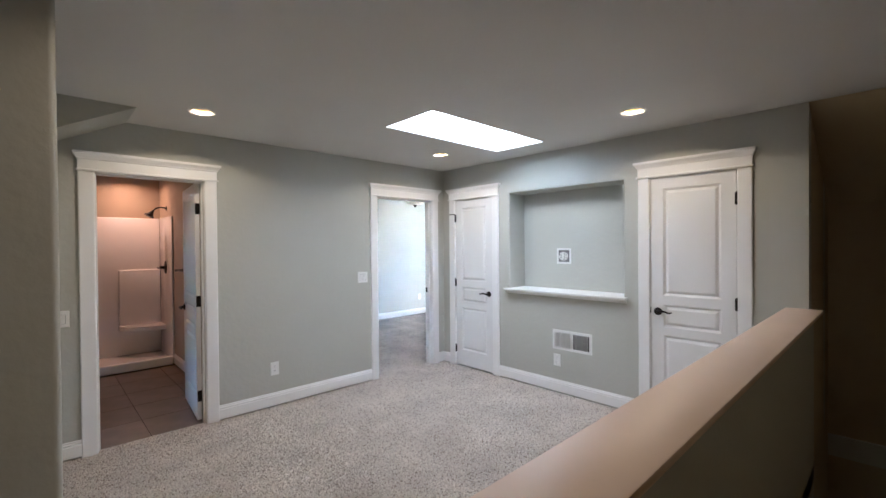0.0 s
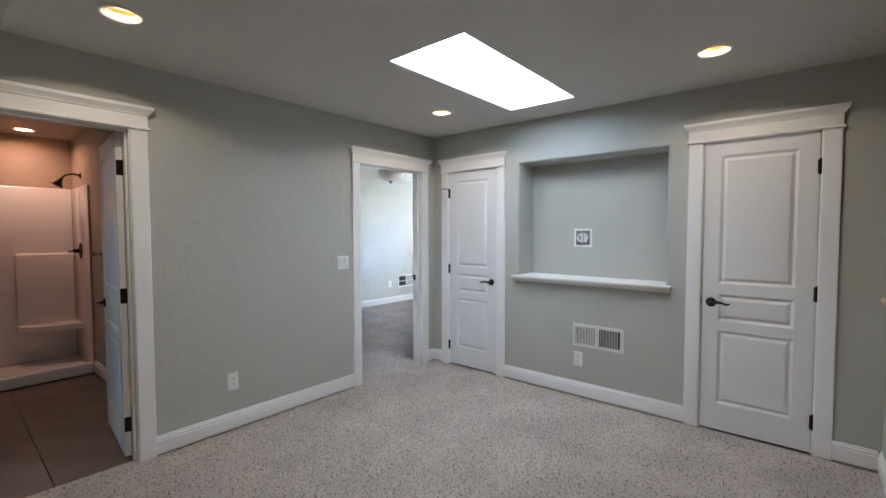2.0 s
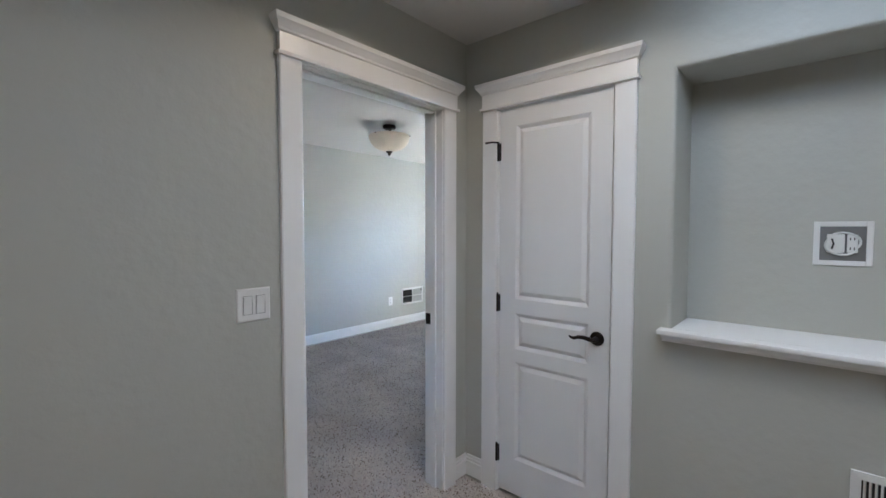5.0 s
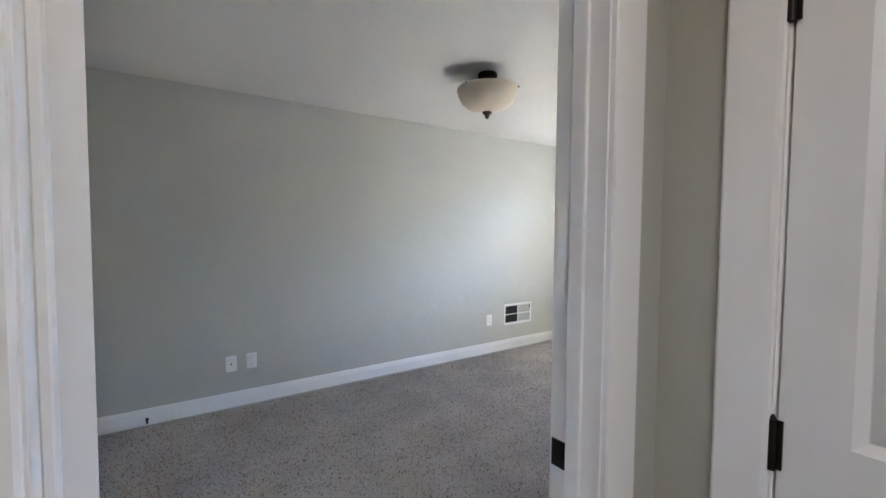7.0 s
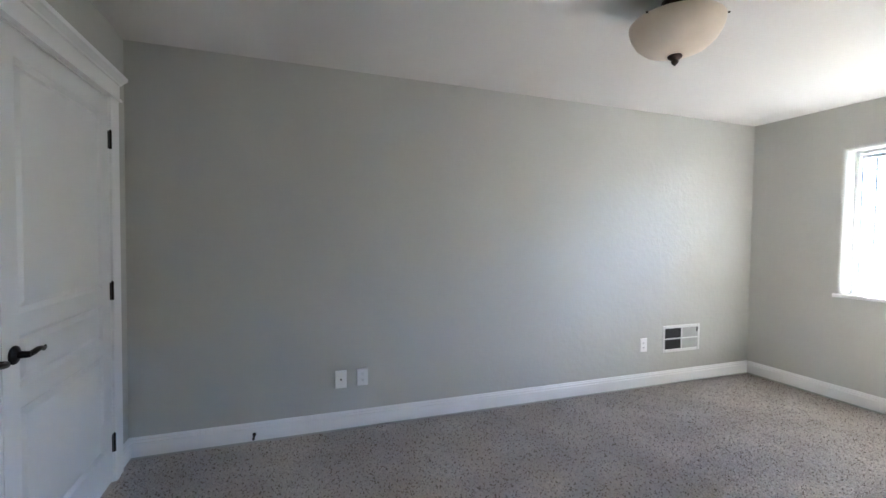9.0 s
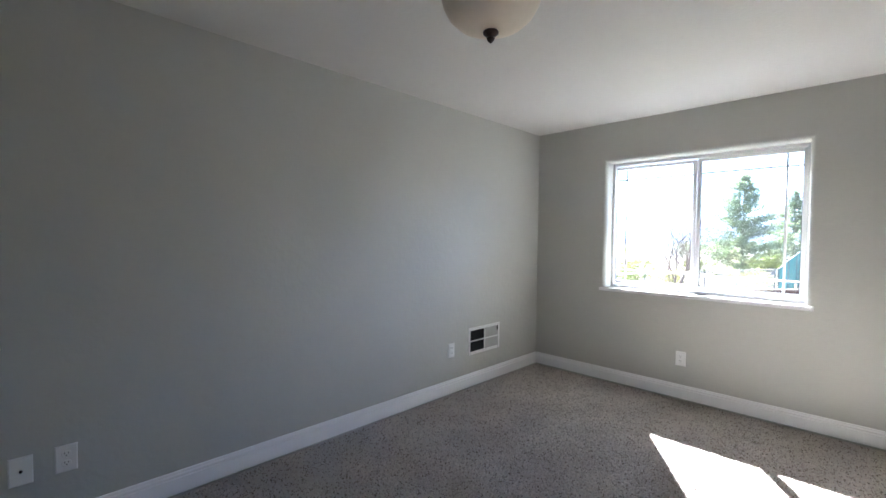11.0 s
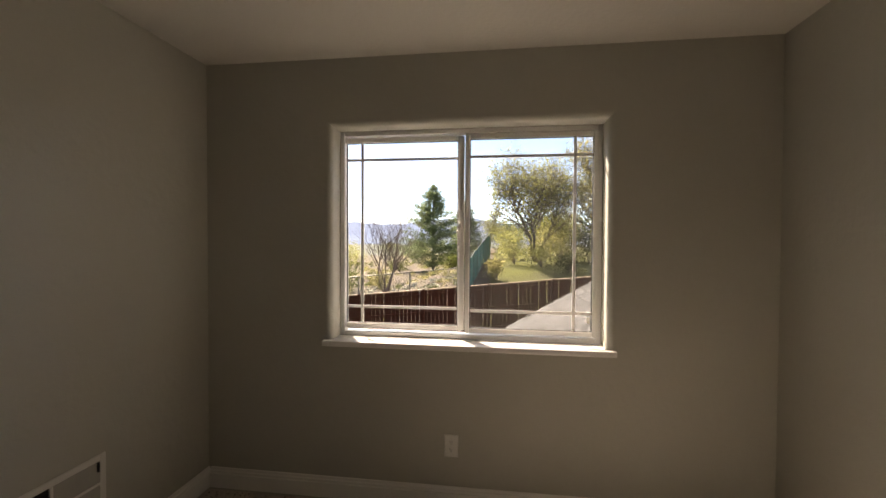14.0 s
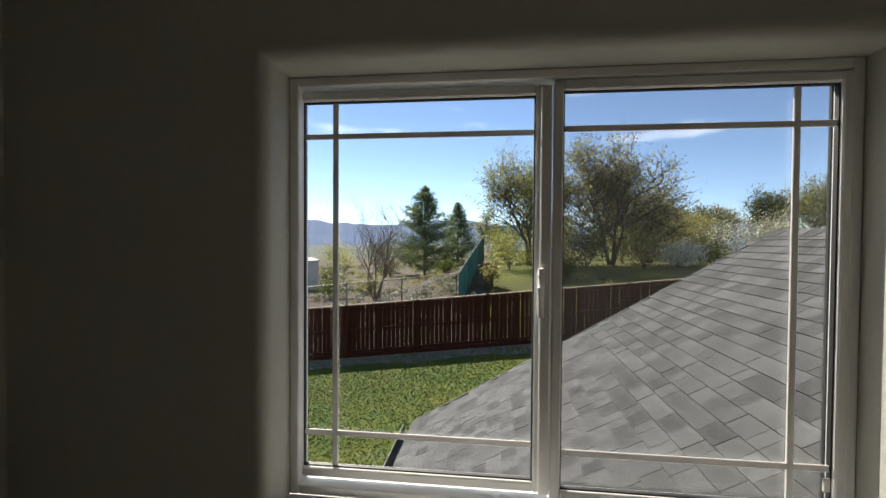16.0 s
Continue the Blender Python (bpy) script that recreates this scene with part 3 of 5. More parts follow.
for sgn in (-1, 1):
    bm = bmesh.new()
    prof = bullnose(0, hw - 0.024, hw + 0.022)
    rings(bm, [[(sgn * u, y, z0 + 0.012) for u, y in prof], [(sgn * u, y, z1 - 0.024 + (u - (hw - 0.024))) for u, y in prof]])
    part("reveal", bm, PAINT, win, smooth=True)
bm = bmesh.new()
prof = bullnose(0, 0.0, 0.046)
rings(bm, [[(sgn * (hw - 0.024 + u), y, z1 - 0.024 + u) for u, y in prof] for sgn in (-1, 1)])
part("reveal", bm, PAINT, win, smooth=True)
part("window_sill", boxm(-hw - 0.023, hw + 0.023, -0.030, 0.135, z0 - 0.020, z0 + 0.012, 0.006, 2), GLOSSY, win, "white glossy stool board", smooth=True)
part("window_frame", frame_ring(-hw + 0.024, hw - 0.024, z0 + 0.012, z1 - 0.024, 0.026, 0.13, 0.195), VINYL, win)
# in local x, north is negative: sash_a is the north (sliding) sash, sash_b the south one
yc = (WIN[0] + WIN[1]) / 2


def sash(gx0, gx1, za, zb, y, side, name):
    """A sash round the pane gx0..gx1, with a prairie grille whose upright stands near the outer stile."""
    t = 0.027
    s = part(name, frame_ring(gx0 - t, gx1 + t, za - t, zb + t, t, y - 0.018, y + 0.018, 0.004), VINYL, win)
    part("gasket", frame_ring(gx0 - 0.0005, gx1 + 0.0005, za - 0.0005, zb + 0.0005, 0.004, y - 0.007, y + 0.007, 0), RUBBER, s, "black gasket")
    g = part("pane", boxm(gx0, gx1, y + 0.008, y + 0.012, za, zb), GLASS, s, "clear glass pane")
    g.visible_shadow = False
    xb = gx0 + 0.095 if side < 0 else gx1 - 0.095
    zt, zl = zb - 0.098, za + 0.098
    part("grille_bar", boxm(xb - 0.008, xb + 0.008, y - 0.006, y + 0.001, za + 0.004, zb - 0.004, 0.0015), VINYL, s)
    for z in (zt, zl):
        part("grille_bar", boxm(gx0 + 0.004, gx1 - 0.004, y - 0.0055, y + 0.0005, z - 0.008, z + 0.008, 0.0015), VINYL, s)
    return s


sa = sash(yc - 6.628, yc - 5.972, 0.963, 2.014, 0.172, -1, "sash")
sb = sash(yc - 5.902, yc - 5.238, 0.957, 2.016, 0.150, 1, "sash")
def screen_material():
    """Woven grey mesh: most light passes between the threads."""
    m = bpy.data.materials.new("insect_screen_mesh")
    m.use_nodes = True
    n, l = m.node_tree.nodes, m.node_tree.links
    n.clear()
    o, mix, tr, thread, df, tl = (n.new("ShaderNode" + k) for k in ("OutputMaterial", "MixShader", "BsdfTransparent", "MixShader", "BsdfDiffuse", "BsdfTranslucent"))
    mix.inputs[0].default_value, thread.inputs[0].default_value = 0.20, 0.25
    df.inputs[0].default_value = tl.inputs[0].default_value = (0.09, 0.09, 0.088, 1)
    for a, b in ((df.outputs[0], thread.inputs[1]), (tl.outputs[0], thread.inputs[2]), (tr.outputs[0], mix.inputs[1]), (thread.outputs[0], mix.inputs[2]), (mix.outputs[0], o.inputs[0])):
        l.new(a, b)
    return m


screen_frame = part("screen_frame", frame_ring(yc - 5.925, yc - 5.222, 0.938, 2.036, 0.010, 0.178, 0.190, 0.002), DUCT, win, "thin dark screen frame")
bm = bmesh.new()
bm.faces.new([bm.verts.new((x, 0.184, z)) for x, z in ((yc - 5.915, 0.948), (yc - 5.232, 0.948), (yc - 5.232, 2.026), (yc - 5.915, 2.026))])
part("screen_mesh", bm, screen_material(), screen_frame, "fine grey insect screen")
part("meeting_stile", boxm(yc - 5.960, yc - 5.932, 0.128, 0.150, 0.945, 2.03, 0.003), VINYL, win)
bm = boxm(yc - 5.966, yc - 5.950, 0.112, 0.128, 1.42, 1.55, 0.005, 2)
tube([(yc - 5.96, 0.112, 1.53), (yc - 5.965, 0.096, 1.50), (yc - 5.962, 0.094, 1.47)], [0.006, 0.006, 0.005], 8, bm)
part("sash_lock", bm, VINYL, win, "white sash latch", smooth=True)
part("vent_latch", boxm(yc - 5.268, yc - 5.252, 0.125, 0.132, 1.005, 1.04, 0.003, 2), VINYL, win)


# ---- lamps in the ceilings ----
def can_light(x, y, ceiling_label):
    c = thing("recessed_light", pose(x, y, CZ), ceiling_label, "ceiling light", "recessed ceiling lights")
    bm = bmesh.new()
    prof = [(0.088, 0.0), (0.087, -0.004), (0.079, -0.007), (0.071, -0.004), (0.0605, 0.004), (0.0605, -0.0002 + 0.0)]
    loops = [[(r * math.cos(k * math.pi / 16), r * math.sin(k * math.pi / 16), h) for k in range(32)] for r, h in prof]
    rings(bm, loops, False, False)
    part("trim_ring", bm, CANWHITE, c, "white trim ring", smooth=True)
    bm = bmesh.new()
    prof = [(0.0605, 0.001), (0.061, 0.05), (0.055, 0.085), (0.03, 0.10)]
    rings(bm, [[(r * math.cos(k * math.pi / 16), r * math.sin(k * math.pi / 16), h) for k in range(32)] for r, h in prof], False, True)
    part("reflector", bm, REFLECTOR, c, "warm polished reflector", smooth=True)
    part("bulb", lathe([(0.012, 0.095), (0.02, 0.08), (0.035, 0.05), (0.037, 0.040), (0.030, 0.032), (0.015, 0.028)], 20), BULB, c, "glowing frosted bulb", smooth=True)
    return c


for cx, cy in CANS:
    can_light(cx, cy, "lit recessed can light with a white ring")
can_light(1.12, 7.1, "lit recessed can light above the shower")

# skylight frame, and an added pane that glows in place of the sky
skl = thing("window_2", pose(0, 0, CZ + 0.37), "skylight with a pane glowing for daylight", "skylight", kind="structure")
bm = frame_ring(SKY[0], SKY[1], SKY[2], SKY[3], 0.02, 0.0, 0.03)
for v in bm.verts:
    v.co = (v.co.x, v.co.z, v.co.y)
part("curb_frame", bm, TRIM, skl)
part("pane", boxm(SKY[0] + 0.001, SKY[1] - 0.001, SKY[2] + 0.001, SKY[3] - 0.001, -0.235, -0.225), SKYPANE, skl, "white pane glowing in place of daylight")

# bedroom bowl light
bowl = thing("ceiling_lamp", pose(5.007, 5.983, CZ), "semi-flush ceiling lamp with a cream glass bowl", "ceiling lamp")
part("canopy", lathe([(0.060, 0.0), (0.064, -0.005), (0.064, -0.024), (0.056, -0.033), (0.030, -0.037), (0.018, -0.040)], 32), LAMPBRONZE, bowl, "dark bronze canopy", smooth=True)
for k in range(3):
    a = k * 2.094 + 0.4
    part("rod", tube([(0.022 * math.cos(a), 0.022 * math.sin(a), -0.022), (0.028 * math.cos(a), 0.028 * math.sin(a), -0.06), (0.035 * math.cos(a), 0.035 * math.sin(a), -0.12)], 0.0055, 8), LAMPBRONZE, bowl, smooth=True)
bm = bmesh.new()
outer = [(0.198, -0.102), (0.201, -0.109), (0.199, -0.126), (0.190, -0.154), (0.170, -0.189), (0.135, -0.221), (0.090, -0.240), (0.040, -0.250), (0.012, -0.252)]
inner = [(max(0.008, r - 0.006), h + 0.006) for r, h in outer[::-1]]
rings(bm, [[(r * math.cos(k * math.pi / 24), r * math.sin(k * math.pi / 24), h) for k in range(48)] for r, h in outer + inner], False, False)
part("bowl_shade", bm, ALABASTER, bowl, "cream alabaster glass bowl", smooth=True)
part("finial", lathe([(0.006, -0.235), (0.029, -0.248), (0.032, -0.255), (0.030, -0.262), (0.019, -0.270), (0.014, -0.273), (0.017, -0.279), (0.012, -0.289), (0.002, -0.298)], 20), LAMPBRONZE, bowl, "bronze finial", smooth=True)
part("center_rod", tube([(0, 0, -0.02), (0, 0, -0.25)], 0.007, 8), LAMPBRONZE, bowl, smooth=True)
for k in range(3):
    a = k * 2.094 + 1.2
    part("thumb_screw", lathe([(0.003, 0.199), (0.0045, 0.203), (0.005, 0.208), (0.002, 0.211)], 8, "x", (0, 0, -0.104)), LAMPBRONZE, bowl, m=pose(0, 0, 0, 0, 0, math.degrees(a)))


# ---- wall plates ----
def plate(name, m, w, h, label, category):
    t = thing(name, m, label, category)
    bm = bmesh.new()
    rings(bm, [[(-w / 2 + i, -d, -h / 2 + i), (w / 2 - i, -d, -h / 2 + i), (w / 2 - i, -d, h / 2 - i), (-w / 2 + i, -d, h / 2 - i)] for i, d in ((0, 0.0005), (0.0005, 0.003), (0.004, 0.006), (0.006, 0.0065))])
    part("cover_plate", bm, PLASTIC, t)
    return t


def outlet(m, label="white duplex wall outlet"):
    t = plate("wall_outlet", m, 0.078, 0.122, label, "outlet")
    for dz in (-0.0205, 0.0205):
        bm = bmesh.new()
        loop = [(0.0165 * max(-0.82, min(0.82, math.cos(a))) / 0.82, 0.0145 * math.sin(a)) for a in (2 * math.pi * (k + 0.5) / 20 for k in range(20))]
        rings(bm, [[(x * s, -d, z * s + dz) for x, z in loop] for s, d in ((1.0, 0.0055), (1.0, 0.008), (0.94, 0.0088))])
        face = part("receptacle", bm, PLASTIC, t)
        for x0, hgt in ((-0.0065, 0.0085), (0.0065, 0.0068)):
            part("slot", boxm(x0 - 0.0011, x0 + 0.0011, -0.0093, -0.0075, dz + 0.001, dz + 0.001 + hgt), SLOT, face)
        part("ground_hole", lathe([(0.0026, -0.0093), (0.0026, -0.0075)], 8, "y", (0, 0, dz - 0.006)), SLOT, face)
    part("screw", lathe([(0.003, -0.0065), (0.003, -0.0078), (0.0015, -0.0082)], 10, "y"), PLASTIC, t)
    return t


def coax(m):
    t = plate("cable_outlet", m, 0.078, 0.122, "white cable wall plate with one socket", "outlet")
    part("socket", lathe([(0.006, -0.006), (0.006, -0.010), (0.0045, -0.0102), (0.0045, -0.016), (0.002, -0.0165)], 12, "y"), SLOT, t, "dark coaxial socket")
    for dz in (-0.042, 0.042):
        part("screw", lathe([(0.003, -0.0065), (0.003, -0.0078), (0.0015, -0.0082)], 10, "y", (0, 0, dz)), PLASTIC, t)
    return t


# Grey that stands for the shadow in the gap round a rocker.
SHADEGREY = material("gap_shade_grey", (0.22, 0.22, 0.215), 0.8)


def rocker_switch(m, gangs, label):
    t = plate("light_switch", m, 0.075 + 0.046 * (gangs - 1), 0.118, label, "light switch")
    for g in range(gangs):
        x = (g - (gangs - 1) / 2) * 0.046
        part("rocker_frame", frame_ring(x - 0.0185, x + 0.0185, -0.035, 0.035, 0.002, -0.0086, -0.006, 0), PLASTIC, t)
        # grey box behind the rocker, drawn as its shadow line
        part("rocker_recess", boxm(x - 0.0164, x + 0.0164, -0.0074, -0.0055, -0.0329, 0.0329), SHADEGREY, t, "grey backing painted as the shadow round the rocker")
        bm = bmesh.new()
        rings(bm, [[(x - 0.0143, y0, z), (x + 0.0143, y0, z), (x + 0.0143, -0.0076, z), (x - 0.0143, -0.0076, z)] for z, y0 in ((-0.0312, -0.0085), (0.0, -0.0095), (0.0312, -0.0125))])
        part("rocker", bm, PLASTIC, t)
        for dz in (-0.048, 0.048):
            part("screw", lathe([(0.0026, -0.0062), (0.0026, -0.0072), (0.0012, -0.0076)], 8, "y", (x, 0, dz)), PLASTIC, t)
    return t


rocker_switch(pose(2.835, NY, 1.153), 2, "white double rocker switch beside the bedroom door")
rocker_switch(pose(0.385, NY, 1.0), 1, "white rocker switch beside the bathroom door")
outlet(pose(1.862, NY, 0.355))
outlet(pose(EX, 2.632, 0.330, 0, 0, -90), "white duplex outlet under the wall vent")
coax(pose(3.652, BY1, 0.354))
outlet(pose(3.798, BY1, 0.358))
outlet(pose(6.285, BY1, 0.385), "white duplex outlet beside the wall vent")
outlet(pose(BX1, 5.983, 0.352, 0, 0, -90), "white duplex outlet under the window")

# recessed media box in the niche
mb = thing("media_box", pose(4.335, 2.712, 1.367, 0, 0, -90), "white recessed media wall box with coiled cable", "wall box")
part("box_frame", frame_ring(-0.083, 0.083, -0.083, 0.083, 0.019, -0.006, -0.0005, 0.0015), PLASTIC, mb)
# Flat back; the shade inside the box is put into its grey.
part("box_back", boxm(-0.064, 0.064, -0.003, -0.001, -0.064, 0.064), material("box_shade_grey", (0.20, 0.20, 0.195), 0.6), mb, "back coloured grey for the shade of the recess")
loop = [(0.048 * math.cos(a) + 0.003 * math.sin(3 * a), -0.012 - 0.003 * math.sin(2 * a), 0.042 * math.sin(a)) for a in (k * 0.2618 for k in range(44))]
part("cable", tube(loop, 0.0045, 6), PLASTIC, mb, "coiled white cable", smooth=True)
part("bracket", boxm(-0.045, 0.006, -0.014, -0.004, -0.035, 0.036, 0.003), PLASTIC, mb)
part("receptacle", boxm(0.012, 0.042, -0.013, -0.004, -0.034, 0.034, 0.002), PLASTIC, mb)
for dz in (-0.018, 0.018):
    for dx in (0.021, 0.032):
        part("slot", boxm(dx - 0.0015, dx + 0.0015, -0.0138, -0.012, dz - 0.005, dz + 0.005), SLOT, mb)
part("tie", tube([(-0.03, -0.016, -0.02), (-0.025, -0.02, 0.0), (-0.03, -0.016, 0.018)], 0.003, 6), SLOT, mb, "dark cable tie")


def vent_upright(m, w, h):
    """A wall register with two banks of upright louvres."""
    t = thing("wall_vent", m, "white metal wall register with upright louvres", "vent")
    b = 0.026
    bm = bmesh.new()
    outer = [(-w / 2, -h / 2), (w / 2, -h / 2), (w / 2, h / 2), (-w / 2, h / 2)]
    inn = [(-w / 2 + b, -h / 2 + b), (w / 2 - b, -h / 2 + b), (w / 2 - b, h / 2 - b), (-w / 2 + b, h / 2 - b)]
    rings(bm, [[(x, -0.0005, z) for x, z in outer], [(x * 0.992, -0.006, z * 0.985) for x, z in outer], [(x, -0.008, z) for x, z in inn], [(x, -0.0005, z) for x, z in inn]], False, False)
    part("face_frame", bm, VENT, t)
    # Flat black plate gives the dark between the louvres.
    part("duct", boxm(-w / 2 + b, w / 2 - b, -0.0014, -0.0006, -h / 2 + b, h / 2 - b), DUCT, t, "black plate for the unlit duct")
    part("center_bar", boxm(-0.011, 0.011, -0.0085, -0.001, -h / 2 + b, h / 2 - b), VENT, t)
    n = 13
    for bank in (-1, 1):
        a0 = -w / 2 + b if bank < 0 else 0.011
        a1 = -0.011 if bank < 0 else w / 2 - b - 0.012
        for i in range(n):
            x = a0 + (a1 - a0) * (i + 0.5) / n
            dx = 0.0038 * (1 if bank < 0 else -1)
            bm = bmesh.new()
            wd = 0.0024 if bank < 0 else 0.0017
            rings(bm, [[(x - wd, -0.0078, z), (x + wd, -0.0078, z), (x + wd * 0.6 + dx, -0.0022, z), (x - wd * 0.6 + dx, -0.0022, z)] for z in (-h / 2 + b, h / 2 - b)])
            part("louvre", bm, VENT, t)
    part("damper_lever", boxm(w / 2 - b - 0.008, w / 2 - b - 0.003, -0.014, -0.006, 0.0, 0.03, 0.001), SLOT, t, "dark damper lever")
    for s in (-1, 1):
        part("screw", lathe([(0.003, -0.0065), (0.003, -0.0085), (0.001, -0.009)], 8, "y", (s * (w / 2 - 0.012), 0, 0)), BRASSSCREW, t)
    return t


def vent_level(m, w, h):
    """A wall register in four bays with fine level louvres; one bank lies open, the other shut."""
    t = thing("wall_vent", m, "white metal wall register in four bays", "vent")
    part("face_frame", frame_ring(-w / 2, w / 2, -h / 2, h / 2, 0.028, -0.008, -0.0005, 0.003), VENT, t)
    # No duct is cut; its darkness is this black plate.
    part("duct", boxm(-w / 2 + 0.028, w / 2 - 0.028, -0.0014, -0.0006, -h / 2 + 0.028, h / 2 - 0.028), DUCT, t, "black plate for the unlit duct")
    part("center_bar", boxm(-0.006, 0.006, -0.0085, -0.001, -h / 2 + 0.028, h / 2 - 0.028), VENT, t)
    for x0, x1 in ((-w / 2 + 0.028, -0.006), (0.006, w / 2 - 0.028)):
        part("cross_bar", boxm(x0, x1, -0.0083, -0.001, -0.0055, 0.0055), VENT, t)
    n = 9
    # White enamel louvres shaded by colour: black where open, grey where shut.
    shut = material("shaded_louvre_enamel", (0.42, 0.42, 0.40), 0.5)
    for row in (-1, 1):
        za, zb = (-h / 2 + 0.028, -0.0055) if row < 0 else (0.0055, h / 2 - 0.028)
        for i in range(n):
            z = za + (zb - za) * (i + 0.5) / n
            st = (zb - za) / n
            bm = bmesh.new()
            rings(bm, [[(x, -0.0075, z + 0.0008), (x, -0.0068, z - 0.0008), (x, -0.0018, z + 0.0012), (x, -0.0022, z + 0.0025)] for x in (-w / 2 + 0.028, -0.006)])
            part("louvre", bm, DUCT, t, "open louvre coloured black for shade")
            bm = bmesh.new()
            rings(bm, [[(x, -0.0062, z - st * 0.52), (x, -0.0048, z + st * 0.46), (x, -0.0040, z + st * 0.46), (x, -0.0054, z - st * 0.52)] for x in (0.006, w / 2 - 0.028)])
            part("louvre", bm, shut, t, "shut louvre coloured grey for shade")
    part("damper_lever", boxm(w / 2 - 0.042, w / 2 - 0.034, -0.013, -0.004, h / 2 - 0.07, h / 2 - 0.03, 0.001), SLOT, t, "dark damper lever")
    return t


vent_upright(pose(EX, 2.467, 0.538, 0, 0, -90), 0.424, 0.198)
vent_level(pose(6.728, BY1, 0.420), 0.452, 0.246)


def spring_stop(m, length, label):
    t = thing("door_stop", m, label, "door stop")
    part("base", lathe([(0.011, 0), (0.011, -0.006), (0.007, -0.010)], 12, "y"), BRONZE, t, smooth=True)
    pts = [(0.0055 * math.cos(k * 0.9), -0.010 - (length - 0.02) * k / 110, 0.0055 * math.sin(k * 0.9)) for k in range(111)]
    part("spring", tube(pts, 0.0016, 5), BRONZE, t, "dark coil spring", smooth=True)
    part("tip", lathe([(0.006, -length + 0.012), (0.008, -length + 0.008), (0.007, -length)], 10, "y"), RUBBER, t, "black rubber tip", smooth=True)
    return t


spring_stop(pose(3.11, BY1 - 0.0165, 0.062), 0.075, "dark spring door stop on the baseboard")
spring_stop(pose(3.33, 0.785 + 0.0165, 0.055, 0, 0, 180), 0.085, "dark spring door stop on the half wall baseboard")

# ---- bathroom ----
shower = thing("shower_stall", pose(0.0, 6.62, 0), "one-piece white fibreglass shower stall with moulded seat", "shower")
SX0, SX1 = -0.20, 1.515
bm = bmesh.new()
box(bm, SX0, SX1, 0.0, 0.07, 0.0, 0.115, 0.02, 3)
part("threshold", bm, FIBRE, shower, smooth=True)
part("pan", boxm(SX0, SX1, 0.07, 0.80, 0.0, 0.05, 0.005), FIBRE, shower)
part("back_panel", boxm(SX0, SX1, 0.775, 0.815, 0.05, 1.90, 0.012, 3), FIBRE, shower, smooth=True)
part("side_panel", boxm(SX1 - 0.004, SX1 + 0.0135, 0.02, 0.775, 0.05, 1.90, 0.006, 3), FIBRE, shower, smooth=True)
part("side_panel", boxm(SX0, SX0 + 0.035, 0.02, 0.775, 0.05, 1.90, 0.014, 3), FIBRE, shower, smooth=True)
part("raised_panel", boxm(1.04, SX1 - 0.004, 0.735, 0.776, 0.44, 1.20, 0.02, 3), FIBRE, shower, smooth=True)
bm = bmesh.new()
arc = [(1.03, 0.735), (SX1 - 0.004, 0.735)] + [(SX1 - 0.004 - 0.478 * math.sin(a), 0.735 - 0.315 * math.cos(a)) for a in (0.14 * k for k in range(11))]
rings(bm, [[(x, y, z) for x, y in arc] for z in (0.40, 0.455)])
part("seat", bm, FIBRE, shower, "moulded corner seat")
part("shelf", boxm(0.50, 0.72, 0.70, 0.776, 0.72, 0.75, 0.012, 2), FIBRE, shower, smooth=True)

fx = SX1 - 0.005
sh = thing("wall_shower", pose(1.53, 7.02, 2.02), "dark bronze shower head on a bent arm", "shower head")
part("flange", lathe([(0.03, 0), (0.028, -0.008), (0.012, -0.014)], 16, "x"), BRONZE, sh, smooth=True)
part("arm", tube([(0, 0, 0), (-0.06, 0, 0.012), (-0.11, 0, 0.0), (-0.145, 0, -0.03)], 0.009, 8), BRONZE, sh, smooth=True)
part("spray_head", rings(bmesh.new(), [[(-0.145 - 0.055 * h - r * 0.85 * math.cos(k * math.pi / 10), r * math.sin(k * math.pi / 10), -0.03 - 0.085 * h + r * 0.5 * math.cos(k * math.pi / 10)) for k in range(20)] for r, h in ((0.010, 0), (0.018, 0.25), (0.035, 0.6), (0.060, 0.9), (0.062, 1.0), (0.05, 1.02))]), BRONZE, sh, smooth=True)
vl = thing("shower_valve", pose(fx, 7.02, 1.23), "dark bronze shower valve with lever", "shower valve")
part("escutcheon", lathe([(0.085, 0), (0.083, -0.006), (0.05, -0.014), (0.022, -0.02), (0.018, -0.06), (0.012, -0.065)], 24, "x"), BRONZE, vl, smooth=True)
part("lever_handle", tube([(-0.05, 0, 0), (-0.075, -0.0, -0.01), (-0.10, 0.0, 0.0)], [0.012, 0.009, 0.007], 8), BRONZE, vl, smooth=True)
tr = thing("towel_bar", pose(1.53, 5.90, 1.22), "dark bronze towel bar on the bathroom wall", "towel bar")
for dy in (-0.28, 0.28):
    part("post", lathe([(0.022, 0), (0.022, -0.006), (0.01, -0.012), (0.01, -0.055), (0.014, -0.06), (0.014, -0.075), (0.008, -0.08)], 14, "x", (0, dy, 0)), BRONZE, tr, smooth=True)
part("bar", tube([(-0.066, -0.28, 0), (-0.066, 0.28, 0)], 0.008, 8), BRONZE, tr, smooth=True)
# ---- outdoors ----
GRASS = material("lawn_grass", (0.046, 0.082, 0.009), 0.9, second=(0.100, 0.110, 0.018), scale=0.9, bump=0.35, bump_scale=60, bump_dist=0.02, spots=0.35, spot_scale=1.7, spot_color=(0.06, 0.10, 0.012))
